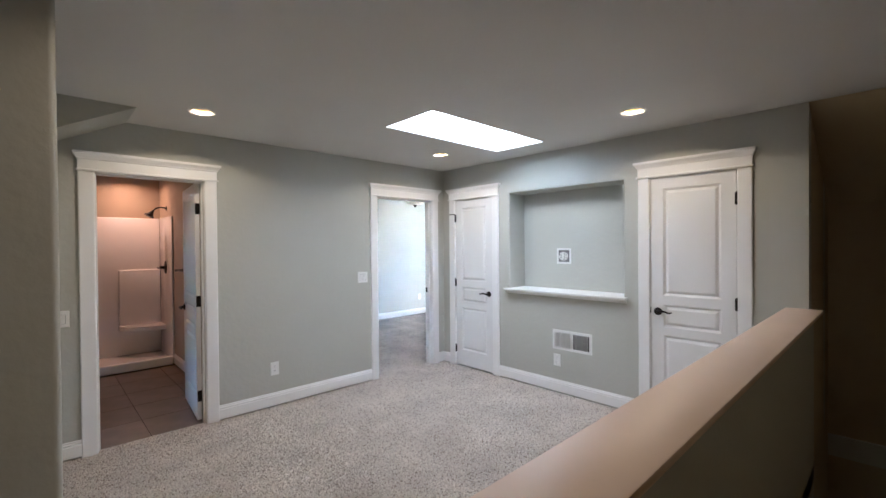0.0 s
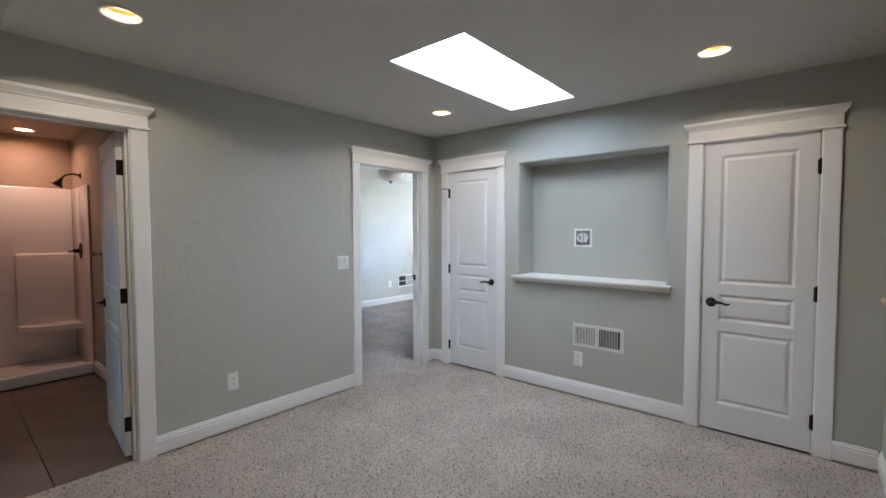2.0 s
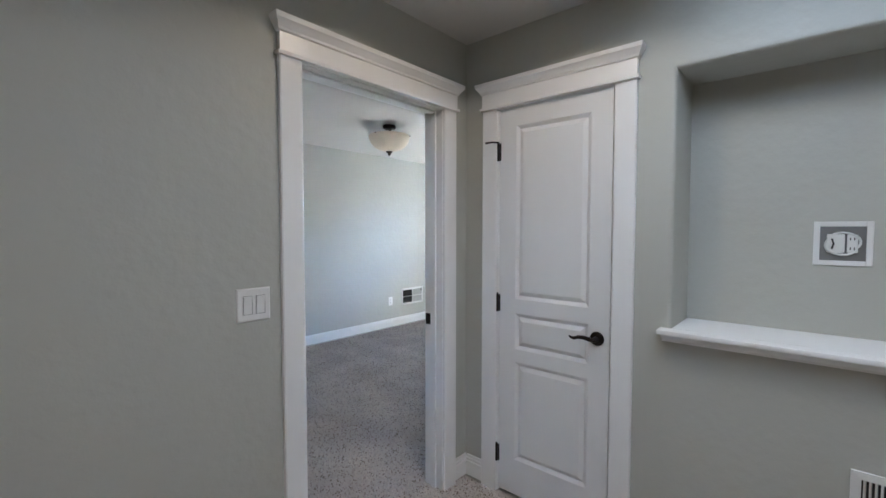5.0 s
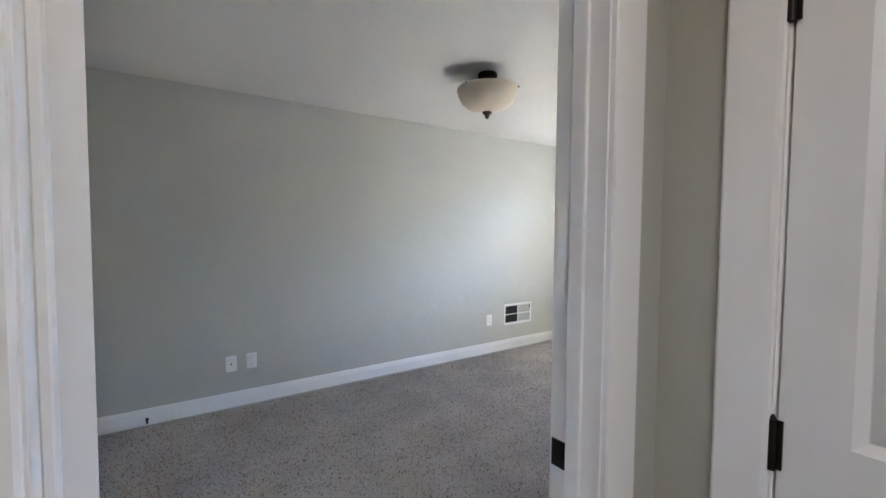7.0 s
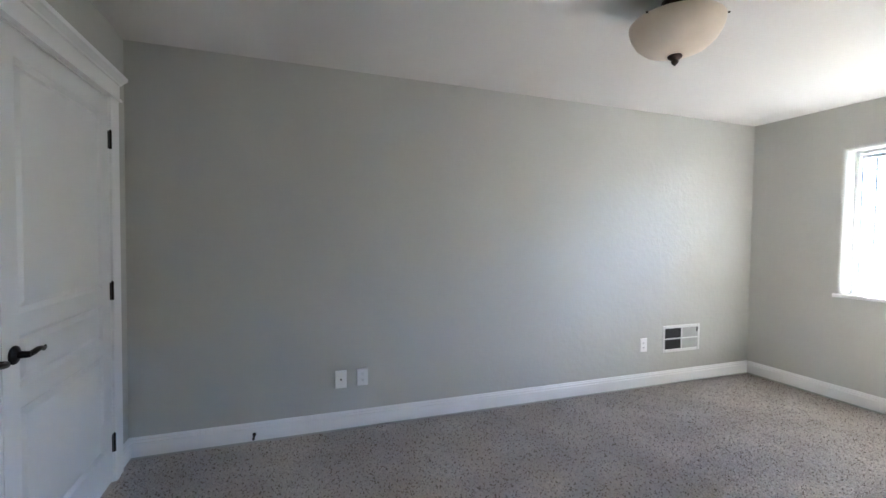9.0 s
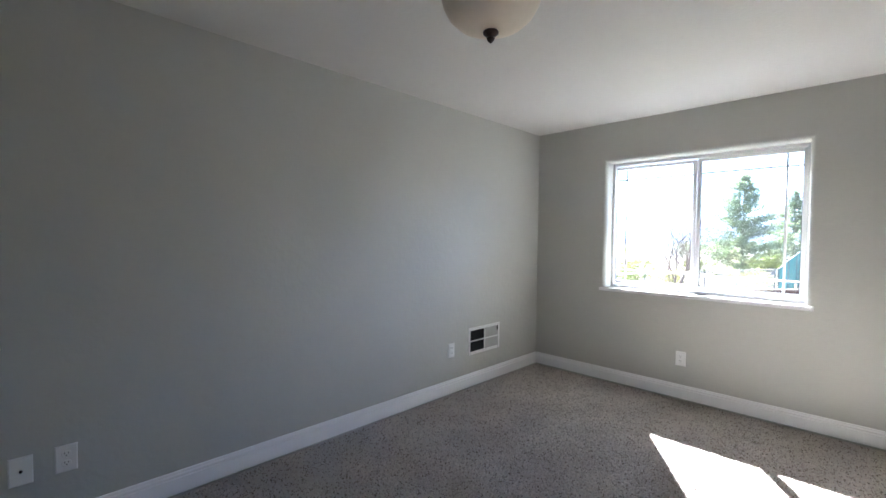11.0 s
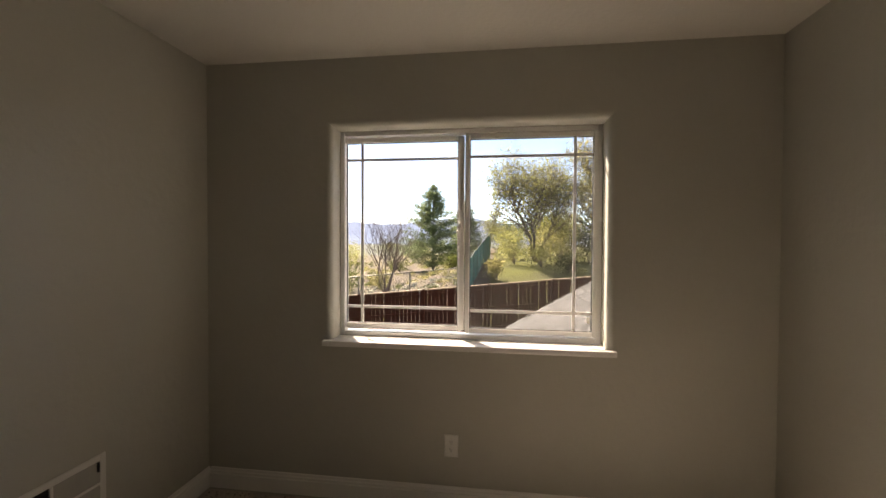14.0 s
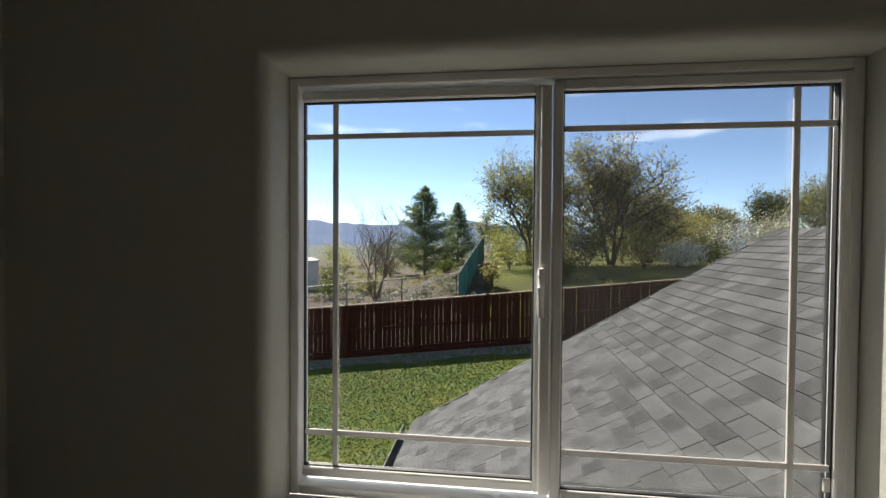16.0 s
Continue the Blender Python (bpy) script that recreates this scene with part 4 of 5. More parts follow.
DIRT = material("dry_hillside", (0.150, 0.120, 0.105), 0.95, second=(0.095, 0.078, 0.062), scale=0.35, bump=1.0, bump_scale=5, bump_dist=0.15, spots=0.6, spot_scale=1.4, spot_color=(0.075, 0.085, 0.035))
MEADOW = material("spring_meadow", (0.115, 0.125, 0.028), 0.95, second=(0.065, 0.066, 0.026), scale=0.35, bump=1.0, bump_scale=6, bump_dist=0.12)
VALLEY = material("far_valley", (0.050, 0.072, 0.068), 1.0, second=(0.080, 0.085, 0.065), scale=0.02)
# Blue of the air between is mixed into the ridge colour.
HILLS = material("hazy_far_hills", (0.10, 0.155, 0.28), 1.0, second=(0.08, 0.13, 0.24), scale=0.004)
BARK = material("grey_bark", (0.11, 0.092, 0.078), 0.9, vary=0.2, scale=8, bump=0.8, bump_scale=40, bump_dist=0.02)
TWIG = material("reddish_twig", (0.19, 0.135, 0.11), 0.9, vary=0.2, scale=8)
NEEDLE = material("pine_needles", (0.19, 0.24, 0.115), 0.7, vary=0.25, scale=1.5, random_tint=0.35, island=True)
LEAF_Y = material("young_oak_leaves", (0.33, 0.33, 0.11), 0.6, vary=0.2, scale=1.0, random_tint=0.4, island=True)
LEAF_B = material("bronze_oak_leaves", (0.36, 0.33, 0.13), 0.6, vary=0.25, scale=1.0, random_tint=0.45, island=True)
LEAF_G = material("green_leaves", (0.10, 0.12, 0.03), 0.6, vary=0.25, scale=1.0, random_tint=0.4, island=True)


def translucent(m, amount):
    """Let light pass through thin leaves."""
    n, l = m.node_tree.nodes, m.node_tree.links
    bsdf, outn = n["Principled BSDF"], n["Material Output"]
    tl, mix = n.new("ShaderNodeBsdfTranslucent"), n.new("ShaderNodeMixShader")
    mix.inputs[0].default_value = amount
    l.new(bsdf.inputs["Base Color"].links[0].from_socket, tl.inputs["Color"])
    l.new(bsdf.outputs[0], mix.inputs[1])
    l.new(tl.outputs[0], mix.inputs[2])
    l.new(mix.outputs[0], outn.inputs[0])


for leafy in (LEAF_Y, LEAF_B, LEAF_G):
    translucent(leafy, 0.72)
translucent(NEEDLE, 0.55)
BLOSSOM = material("white_blossom", (0.62, 0.60, 0.50), 0.7, vary=0.1, random_tint=0.3, island=True)
FENCEWOOD = material("red_brown_fence_stain", (0.060, 0.015, 0.008), 0.75, vary=0.2, scale=6, bump=0.5, bump_scale=30, random_tint=0.14, stretch=(6, 6, 1))
# Fence cap lighter than the boards: the sun's highlight is in its colour.
SUNLIT_CAP = material("sunlit_cap_board", (0.30, 0.20, 0.14), 0.8, vary=0.15, scale=6, bump=0.4, bump_scale=30)
STEEL = material("galvanised_steel", (0.11, 0.115, 0.115), 0.55, metal=0.4, vary=0.1)
TEAL = material("teal_wind_screen", (0.018, 0.20, 0.175), 0.7, vary=0.15, scale=2, bump=0.4, bump_scale=15, bump_dist=0.02)
SHINGLE = material("grey_asphalt_shingle", (0.074, 0.073, 0.074), 0.95, vary=0.10, scale=5, bump=1.0, bump_scale=260, bump_dist=0.006, spots=0.8, spot_scale=95, spot_color=(0.175, 0.172, 0.172), random_tint=0.42)
SHINGLE_I = material("grey_asphalt_shingle_far", (0.074, 0.073, 0.074), 0.95, vary=0.10, scale=5, bump=1.0, bump_scale=260, bump_dist=0.006, spots=0.8, spot_scale=95, spot_color=(0.175, 0.172, 0.172), random_tint=0.42, island=True)
# Darker grey for the lower edge faces of the tabs.
SHINGLE_EDGE = material("dark_tab_edge", (0.048, 0.047, 0.047), 0.9, vary=0.2, scale=12)
GUTTER = material("dark_gutter", (0.03, 0.028, 0.026), 0.5)
SIDING = material("house_siding", (0.45, 0.43, 0.38), 0.7, vary=0.03)
STONE = material("grey_gravel", (0.18, 0.18, 0.175), 0.9, vary=0.2, scale=20, random_tint=0.4, island=True)
for dull in (FENCEWOOD, GRASS, DIRT, MEADOW, BARK, TWIG, NEEDLE, LEAF_Y, LEAF_B, LEAF_G):
    dull.node_tree.nodes["Principled BSDF"].inputs["Specular IOR Level"].default_value = 0.12
CONCRETE = material("pale_concrete", (0.55, 0.53, 0.49), 0.85, vary=0.08, scale=2)


def smooth(a, b, x):
    t = min(1.0, max(0.0, (x - a) / (b - a)))
    return t * t * (3 - 2 * t)


def fence_x(y):
    return 21.2 - 0.12 * (y - 7.8)


def gz(x, y):
    """Height of the ground."""
    lawn = -1.92 - 0.085 * (min(20.0, max(-8.0, y)) - 4.85)
    right = -0.15
    left = -1.78
    k = smooth(7.0, 13.0, y)
    target = right * (1 - k) + left * k
    t = smooth(21.0, 41.0 - 10.0 * k, x)
    z = lawn * (1 - t) + target * t
    z += 0.12 * noise.noise(Vector((x * 0.25, y * 0.25, 0))) * smooth(22, 28, x)
    far = math.hypot(x - 10, y - 6)
    z -= 34 * smooth(75, 420, far) * (1 - 0.75 * smooth(10, -40, y) * smooth(420, 60, far))
    return z * smooth(6.4, 7.7, x) + -3.3 * (1 - smooth(6.4, 7.7, x)) if far < 60 else z


def lines(near0, near1, step, far):
    v, s = [], step
    a = near0
    while a > -far:
        a -= s
        s *= 1.35
        v.append(max(a, -far))
    v = v[::-1] + list(np.arange(near0, near1 + 1e-6, step))
    a, s = near1, step
    while a < far:
        a += s
        s *= 1.35
        v.append(min(a, far))
    return [float(q) for q in v]


gx, gy = lines(6.0, 64.0, 0.75, 4600.0), lines(-34.0, 40.0, 0.75, 4600.0)
gverts = [(x, y, gz(x, y)) for y in gy for x in gx]
gfaces, gmat = [], []
for j in range(len(gy) - 1):
    for i in range(len(gx) - 1):
        a = j * len(gx) + i
        gfaces.append((a, a + 1, a + 1 + len(gx), a + len(gx)))
        cx, cy = (gx[i] + gx[i + 1]) / 2, (gy[j] + gy[j + 1]) / 2
        far = math.hypot(cx - 10, cy - 6)
        if far > 85:
            gmat.append(3)
        elif cx < fence_x(cy):
            gmat.append(0)
        elif cy < 6.6 + 0.6 * noise.noise(Vector((cx, cy, 3))):
            gmat.append(2)
        else:
            gmat.append(1)
me = bpy.data.meshes.new("ground")
me.from_pydata(gverts, [], gfaces)
for mt in (GRASS, DIRT, MEADOW, VALLEY):
    me.materials.append(mt)
me.polygons.foreach_set("material_index", gmat)
me.polygons.foreach_set("use_smooth", [True] * len(gfaces))
tagged(new("ground", me), "green lawn running into a dry hillside", "ground", kind="structure")


def soup(name, verts, faces, mat, parent=None, kind="", label="", category=""):
    me = bpy.data.meshes.new(name)
    me.from_pydata([tuple(v) for v in verts], [], faces)
    me.materials.append(mat)
    ob = new(name, me)
    if parent:
        ob.parent = parent
    return tagged(ob, label, category, kind=kind)


# far ridge of hills; the blue air haze is in its colour
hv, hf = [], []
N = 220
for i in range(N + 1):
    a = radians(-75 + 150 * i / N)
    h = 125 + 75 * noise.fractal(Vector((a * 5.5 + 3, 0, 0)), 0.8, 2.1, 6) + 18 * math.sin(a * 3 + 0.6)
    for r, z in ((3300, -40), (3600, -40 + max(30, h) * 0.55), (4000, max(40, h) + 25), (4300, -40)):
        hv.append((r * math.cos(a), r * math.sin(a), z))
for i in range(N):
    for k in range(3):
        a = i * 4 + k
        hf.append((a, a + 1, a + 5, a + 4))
soup("backdrop_hills", hv, hf, HILLS, kind="structure", label="distant mountain ridge coloured blue for haze", category="hills")

rng = random.Random(7)


def leaf_quads(verts, faces, p, n, spread, size, r):
    for _ in range(n):
        c = Vector(p) + Vector((r.gauss(0, spread), r.gauss(0, spread), r.gauss(0, spread * 0.8)))
        a = Vector((r.gauss(0, 1), r.gauss(0, 1), r.gauss(0, 1))).normalized()
        b = a.cross(Vector((r.gauss(0, 1), r.gauss(0, 1), r.gauss(0, 1)))).normalized()
        s = size * r.uniform(0.6, 1.3)
        k = len(verts)
        verts += [c - a * s, c + b * s * 0.55, c + a * s, c - b * s * 0.55]
        faces.append((k, k + 1, k + 2, k + 3))


def limb(verts, faces, pts, r0, r1, n=5):
    base = len(verts)
    m = len(pts)
    for i, p in enumerate(pts):
        d = (pts[min(i + 1, m - 1)] - pts[max(i - 1, 0)]).normalized()
        a = d.cross(Vector((0.3, 0.9, 0.2))).normalized()
        b = d.cross(a)
        r = r0 + (r1 - r0) * i / (m - 1)
        verts += [p + (a * math.cos(2 * math.pi * k / n) + b * math.sin(2 * math.pi * k / n)) * r for k in range(n)]
    for i in range(m - 1):
        for k in range(n):
            q = base + i * n
            faces.append((q + k, q + (k + 1) % n, q + n + (k + 1) % n, q + n + k))


def broadleaf(name, x, y, h, width, leafmat, leaves, leaf_size, seed, label, stems=1, levels=4, barkmat=None, fork=0.25, up=0.35, lean=0.0, r0=0.16, kids=4, trunk=0.34, spread=0.26):
    """A tapered, forking trunk with a crown of many small leaves."""
    r = random.Random(seed)
    base = Vector((x, y, gz(x, y) - 0.05))
    t = thing(name, Matrix.Translation(base), label, "tree")
    wv, wf, lv, lf, tips = [], [], [], [], []

    def grow(p, d, length, rad, level):
        pts = [p]
        nseg = 4
        for _ in range(nseg):
            d = (d + Vector((r.gauss(0, 0.16), r.gauss(0, 0.16), r.gauss(0, 0.10) + 0.03))).normalized()
            pts.append(pts[-1] + d * length / nseg)
        limb(wv, wf, pts, rad, rad * 0.55, 6 if level == 0 else 4 if level < 3 else 3)
        if level >= 2:
            tips.extend(pts[1:])
        if level < levels:
            for k in range(kids + (1 if level == 0 else 0)):
                q = pts[r.randint(1 if level else 2, nseg)]
                a = r.uniform(0, 2 * math.pi)
                side = Vector((math.cos(a), math.sin(a), 0))
                nd = (d * r.uniform(0.5, 0.9) + side * r.uniform(0.55, 1.0) + Vector((0, 0, up * r.uniform(0.3, 1.2)))).normalized()
                grow(q, nd, length * r.uniform(0.58, 0.80), rad * r.uniform(0.42, 0.6), level + 1)
    for s in range(stems):
        a = 2 * math.pi * s / stems + r.uniform(0, 0.8)
        tilt = 0.0 if stems == 1 else r.uniform(0.18, 0.45)
        grow(Vector((0.12 * math.cos(a) * (stems > 1), 0.12 * math.sin(a) * (stems > 1), 0)), Vector((math.cos(a) * tilt + lean, math.sin(a) * tilt, 1)).normalized(), trunk * h, r0 * (1 if stems == 1 else 0.6), 0)
    top = max(v.z for v in wv)
    wid = max(max(abs(v.x), abs(v.y)) for v in wv)
    sx, sz = width / 2 / wid, h / top
    for lst in (wv, tips):
        for v in lst:
            q = smooth(0, 0.25 * top, v.z)
            v.x, v.y, v.z = v.x * (1 + (sx - 1) * q), v.y * (1 + (sx - 1) * q), v.z * sz
    soup("trunk", wv, wf, barkmat or BARK, t)
    if leaves:
        per = max(1, round(leaves / len(tips)))
        chosen = tips if leaves >= len(tips) else r.sample(tips, leaves)
        for p in chosen:
            leaf_quads(lv, lf, p, per, spread, leaf_size, r)
        soup("crown", lv, lf, leafmat, t)
    return t


def pine(x, y, h, width, seed, label):
    r = random.Random(seed)
    t = thing("pine_tree", Matrix.Translation((x, y, gz(x, y) - 0.05)), label, "tree")
    wv, wf, lv, lf = [], [], [], []
    limb(wv, wf, [Vector((0, 0, 0)), Vector((0.03, 0, h * 0.5)), Vector((0, 0.02, h))], 0.15, 0.015, 7)
    z = 0.06 * h
    while z < h * 0.985:
        f = 1 - z / h
        reach = width / 2 * (f ** 0.75) * (0.55 + 0.45 * smooth(0, 0.15, z / h))
        for k in range(r.randint(5, 8)):
            a = r.uniform(0, 2 * math.pi)
            ln = reach * r.uniform(0.55, 1.15)
            rise = r.uniform(0.1, 0.45) * ln
            pts = [Vector((0, 0, z)), Vector((math.cos(a) * ln * 0.5, math.sin(a) * ln * 0.5, z + rise * 0.25)), Vector((math.cos(a) * ln, math.sin(a) * ln, z + rise))]
            limb(wv, wf, pts, 0.03 * f + 0.008, 0.006, 3)
            n = max(3, int(ln * 8))
            for i in range(n):
                q = pts[0].lerp(pts[2], 0.25 + 0.75 * (i + r.random()) / n) + Vector((0, 0, -0.03))
                leaf_quads(lv, lf, q, 6, 0.13 + 0.06 * f, 0.085, r)
        z += r.uniform(0.16, 0.30) * (0.5 + f)
    for i in range(6):
        leaf_quads(lv, lf, (0, 0, h * (0.96 + 0.008 * i)), 5, 0.04, 0.10, r)
    soup("trunk", wv, wf, BARK, t)
    soup("crown", lv, lf, NEEDLE, t)
    return t


def shrub(name, x, y, h, width, mat, seed, label, n=500, size=0.12):
    r = random.Random(seed)
    t = thing(name, Matrix.Translation((x, y, gz(x, y) - 0.05)), label, "shrub")
    wv, wf, lv, lf = [], [], [], []
    for k in range(9):
        a = r.uniform(0, 6.283)
        e = Vector((math.cos(a) * width * 0.4 * r.random(), math.sin(a) * width * 0.4 * r.random(), h * r.uniform(0.5, 0.9)))
        limb(wv, wf, [Vector((0, 0, 0)), e * 0.5 + Vector((0, 0, 0.1)), e], 0.03, 0.008, 3)
        leaf_quads(lv, lf, e, n // 12, 0.16 * width, size, r)
        leaf_quads(lv, lf, e * 0.7, n // 36, 0.16 * width, size, r)
    soup("stems", wv, wf, BARK, t)
    soup("foliage", lv, lf, mat, t)
    return t


broadleaf("bare_tree", 30.0, 12.5, 6.2, 6.2, LEAF_B, 300, 0.03, 3, "bare multi-stemmed tree with thin reddish twigs", stems=6, levels=4, barkmat=TWIG, up=0.5, r0=0.075, trunk=0.30, kids=3)
pine(48.1, 12.6, 8.7, 9.2, 11, "tall dark green pine on the hillside")
pine(58.5, 10.2, 7.4, 7.0, 12, "smaller dark green pine behind the fence")
broadleaf("oak_tree", 40.0, 3.2, 10.6, 11.5, LEAF_Y, 11000, 0.088, 21, "oak with sparse yellow-green spring leaves", stems=4, levels=5, r0=0.18, up=0.22, kids=4, trunk=0.27, spread=0.22)
broadleaf("oak_tree", 39.8, -2.8, 10.6, 15.0, LEAF_B, 10500, 0.095, 22, "dense oak with bronze-green young leaves", stems=5, levels=5, r0=0.22, up=0.14, kids=4, trunk=0.27, spread=0.24)
broadleaf("oak_tree", 44.0, -7.0, 7.5, 9.0, LEAF_B, 5000, 0.095, 26, "lower oak with bronze-green leaves", stems=3, levels=4, r0=0.22, up=0.06, kids=5, trunk=0.26, spread=0.26)
for k, (x, y, h, w, mt, lab) in enumerate(((64.0, -14.5, 6.6, 7.0, LEAF_B, "far oak with clumped bronze leaves"), (70.0, -19.5, 7.6, 9.0, LEAF_G, "far oak with green leaves"), (70.0, -25.0, 7.2, 9.0, LEAF_B, "far oak with clumped bronze leaves"),
                                           (69.0, -31.0, 9.6, 9.0, LEAF_G, "far oak with green leaves"), (70.0, -37.0, 12.0, 11.0, LEAF_Y, "far oak with yellow-green leaves"), (64.0, -38.0, 12.5, 11.0, LEAF_G, "far oak with green leaves"))):
    broadleaf("oak_tree", x, y, h, w, mt, 9000, 0.12, 70 + k, lab, stems=3, levels=4, r0=0.25, kids=4, trunk=0.24, up=0.2, spread=0.4)
broadleaf("young_tree", 62.0, 7.5, 6.2, 5.0, LEAF_Y, 2400, 0.09, 27, "small tree with yellow-green leaves", levels=4, r0=0.12, kids=4)
for k, (x, y, h, w, mt, nm) in enumerate([(45.0, -14.2, 3.6, 5.5, BLOSSOM, "blossom_shrub"), (47.0, -18.5, 3.8, 5.5, BLOSSOM, "blossom_shrub"), (40.0, -7.6, 1.7, 3.0, BLOSSOM, "blossom_shrub"), (56.0, -26.0, 3.0, 5.0, LEAF_G, "green_shrub"),
                                          (31.5, 6.0, 1.3, 1.4, LEAF_B, "bronze_shrub"), (36.0, 3.0, 1.6, 2.4, LEAF_Y, "yellow_shrub"), (33.5, 1.5, 1.2, 2.0, LEAF_G, "green_shrub"),
                                          (46.0, 15.5, 1.2, 2.4, LEAF_G, "green_shrub"), (40.0, 19.0, 1.0, 2.6, LEAF_G, "green_shrub"), (52.0, 22.0, 2.0, 3.4, LEAF_Y, "yellow_shrub"),
                                          (60.0, 26.0, 2.6, 4.2, LEAF_Y, "yellow_shrub"), (56.0, 30.0, 2.8, 4.6, LEAF_G, "green_shrub"), (31.0, 15.5, 0.9, 2.2, LEAF_G, "green_shrub"),
                                          (34.0, 14.0, 0.9, 1.8, LEAF_B, "bronze_shrub"), (44.0, 10.0, 1.3, 2.4, LEAF_G, "green_shrub"), (29.0, 17.0, 0.9, 1.8, LEAF_G, "green_shrub"),
                                          (64.0, 17.0, 2.6, 4.6, LEAF_Y, "yellow_shrub"), (66.0, 22.0, 3.0, 5.0, LEAF_G, "green_shrub"), (48.0, 33.0, 2.6, 4.2, LEAF_Y, "yellow_shrub"),
                                          (44.0, 38.0, 3.2, 5.2, LEAF_G, "green_shrub"), (36.0, 30.0, 1.8, 3.2, LEAF_B, "bronze_shrub"), (52.0, -4.0, 2.2, 4.4, LEAF_G, "green_shrub"), (47.0, 1.5, 2.4, 4.0, LEAF_B, "bronze_shrub"),
                                          (58.0, -12.0, 3.0, 5.0, LEAF_B, "bronze_shrub"),
                                          (43.0, -4.5, 3.6, 5.0, LEAF_B, "bronze_shrub"), (44.0, 0.5, 3.4, 5.0, LEAF_Y, "yellow_shrub"), (42.0, 5.0, 2.4, 3.6, LEAF_Y, "yellow_shrub"), (46.0, -9.5, 3.8, 5.5, LEAF_B, "bronze_shrub"),
                                          (48.0, -13.0, 2.4, 4.5, LEAF_G, "green_shrub"), (62.0, -19.0, 4.4, 7.0, LEAF_G, "green_shrub"), (64.0, -28.0, 4.4, 7.0, LEAF_B, "bronze_shrub"), (80.0, -14.0, 6.0, 9.0, LEAF_G, "green_shrub"),
                                          (84.0, -4.0, 6.0, 9.0, LEAF_B, "bronze_shrub"), (86.0, 4.0, 5.0, 9.0, LEAF_G, "green_shrub"), (56.0, 14.0, 1.6, 3.4, LEAF_B, "bronze_shrub"), (38.0, 9.5, 1.0, 2.0, LEAF_G, "green_shrub"), (42.0, -11.0, 1.6, 3.0, LEAF_G, "green_shrub"),
                                          (37.5, -0.5, 2.6, 4.2, LEAF_G, "green_shrub"), (38.0, -4.5, 2.4, 4.4, LEAF_B, "bronze_shrub"), (37.0, 4.8, 2.2, 3.4, LEAF_Y, "yellow_shrub"), (39.5, 1.2, 3.0, 4.6, LEAF_B, "bronze_shrub"),
                                          (52.0, -9.0, 4.2, 7.0, LEAF_G, "green_shrub"), (54.0, 0.5, 4.2, 7.0, LEAF_G, "green_shrub"), (56.0, -15.5, 4.4, 7.0, LEAF_B, "bronze_shrub")]):
    label = {"blossom_shrub": "shrub covered in white blossom", "green_shrub": "leafy green shrub on the slope", "bronze_shrub": "twiggy bronze-leaved shrub on the hillside", "yellow_shrub": "yellow-green spring shrub on the hillside"}[nm]
    shrub(nm, x, y, h, w, mt, 40 + k, label, 2600 if nm == "blossom_shrub" else int(700 * w) if w > 3.5 else 900, 0.085 if nm == "blossom_shrub" else 0.07 if w < 6 else 0.13)

# low brush scattered over the hillside
for seed, mt, cnt, nm, lab in ((61, LEAF_G, 170, "brush", "low green brush on the hillside"), (62, LEAF_B, 210, "dry_brush", "low dry brown brush on the hillside"), (63, BLOSSOM, 60, "pale_weeds", "pale flowering weeds on the slope")):
    rb = random.Random(seed)
    ov, of = [], []
    for _ in range(cnt):
        x, y = rb.uniform(22.5, 64), rb.uniform(6.5, 32)
        if nm == "pale_weeds":
            x, y = rb.uniform(27, 33), rb.uniform(6.5, 14)
        if rb.random() < 0.22 and nm != "pale_weeds":
            x, y = rb.uniform(24, 60), rb.uniform(-20, 6)
        w = rb.uniform(0.25, 0.7) * (0.45 if nm == "pale_weeds" else 1)
        for _ in range(5):
            a, d = rb.uniform(0, 6.283), rb.uniform(0, w)
            px, py = x + math.cos(a) * d, y + math.sin(a) * d
            leaf_quads(ov, of, (px, py, gz(px, py) + w * 0.30), 14, w * 0.26, 0.06, rb)
    soup(nm, ov, of, mt, kind="stuff", label=lab, category="brush")

# concrete water tank
tank = thing("water_tank", Matrix.Translation((35.4, 19.8, gz(35.4, 19.8) - 0.1)), "pale concrete water tank on the hillside", "tank")
part("tank_body", lathe([(1.55, 0), (1.55, 1.95), (1.50, 2.0)], 28), CONCRETE, tank, smooth=True)
part("tank_lid", lathe([(1.62, 1.98), (1.62, 2.10), (1.2, 2.25), (0.1, 2.33)], 28), CONCRETE, tank, smooth=True)

# board fence round the lawn
fence = thing("wooden_fence", pose(0, 0, 0), "red-brown stained board fence behind the lawn", "fence")
board = boxm(-0.0705, 0.0705, -0.010, 0.010, 0.0, 1.74, 0.003)
board_me = bpy.data.meshes.new("board")
board.to_mesh(board_me)
board.free()
board_me.materials.append(FENCEWOOD)
ang = math.degrees(math.atan2(1.0, -0.12))
y = -13.0
k = 0
rngf = random.Random(5)
while y < 23.0:
    ob = new("board", board_me)
    ob.parent = fence
    ob.matrix_basis = pose(fence_x(y), y, gz(fence_x(y), y) + 0.06 + rngf.uniform(-0.006, 0.006), rngf.uniform(-0.5, 0.5), rngf.uniform(-0.4, 0.4), ang)
    y += 0.1465 + rngf.uniform(-0.002, 0.004)
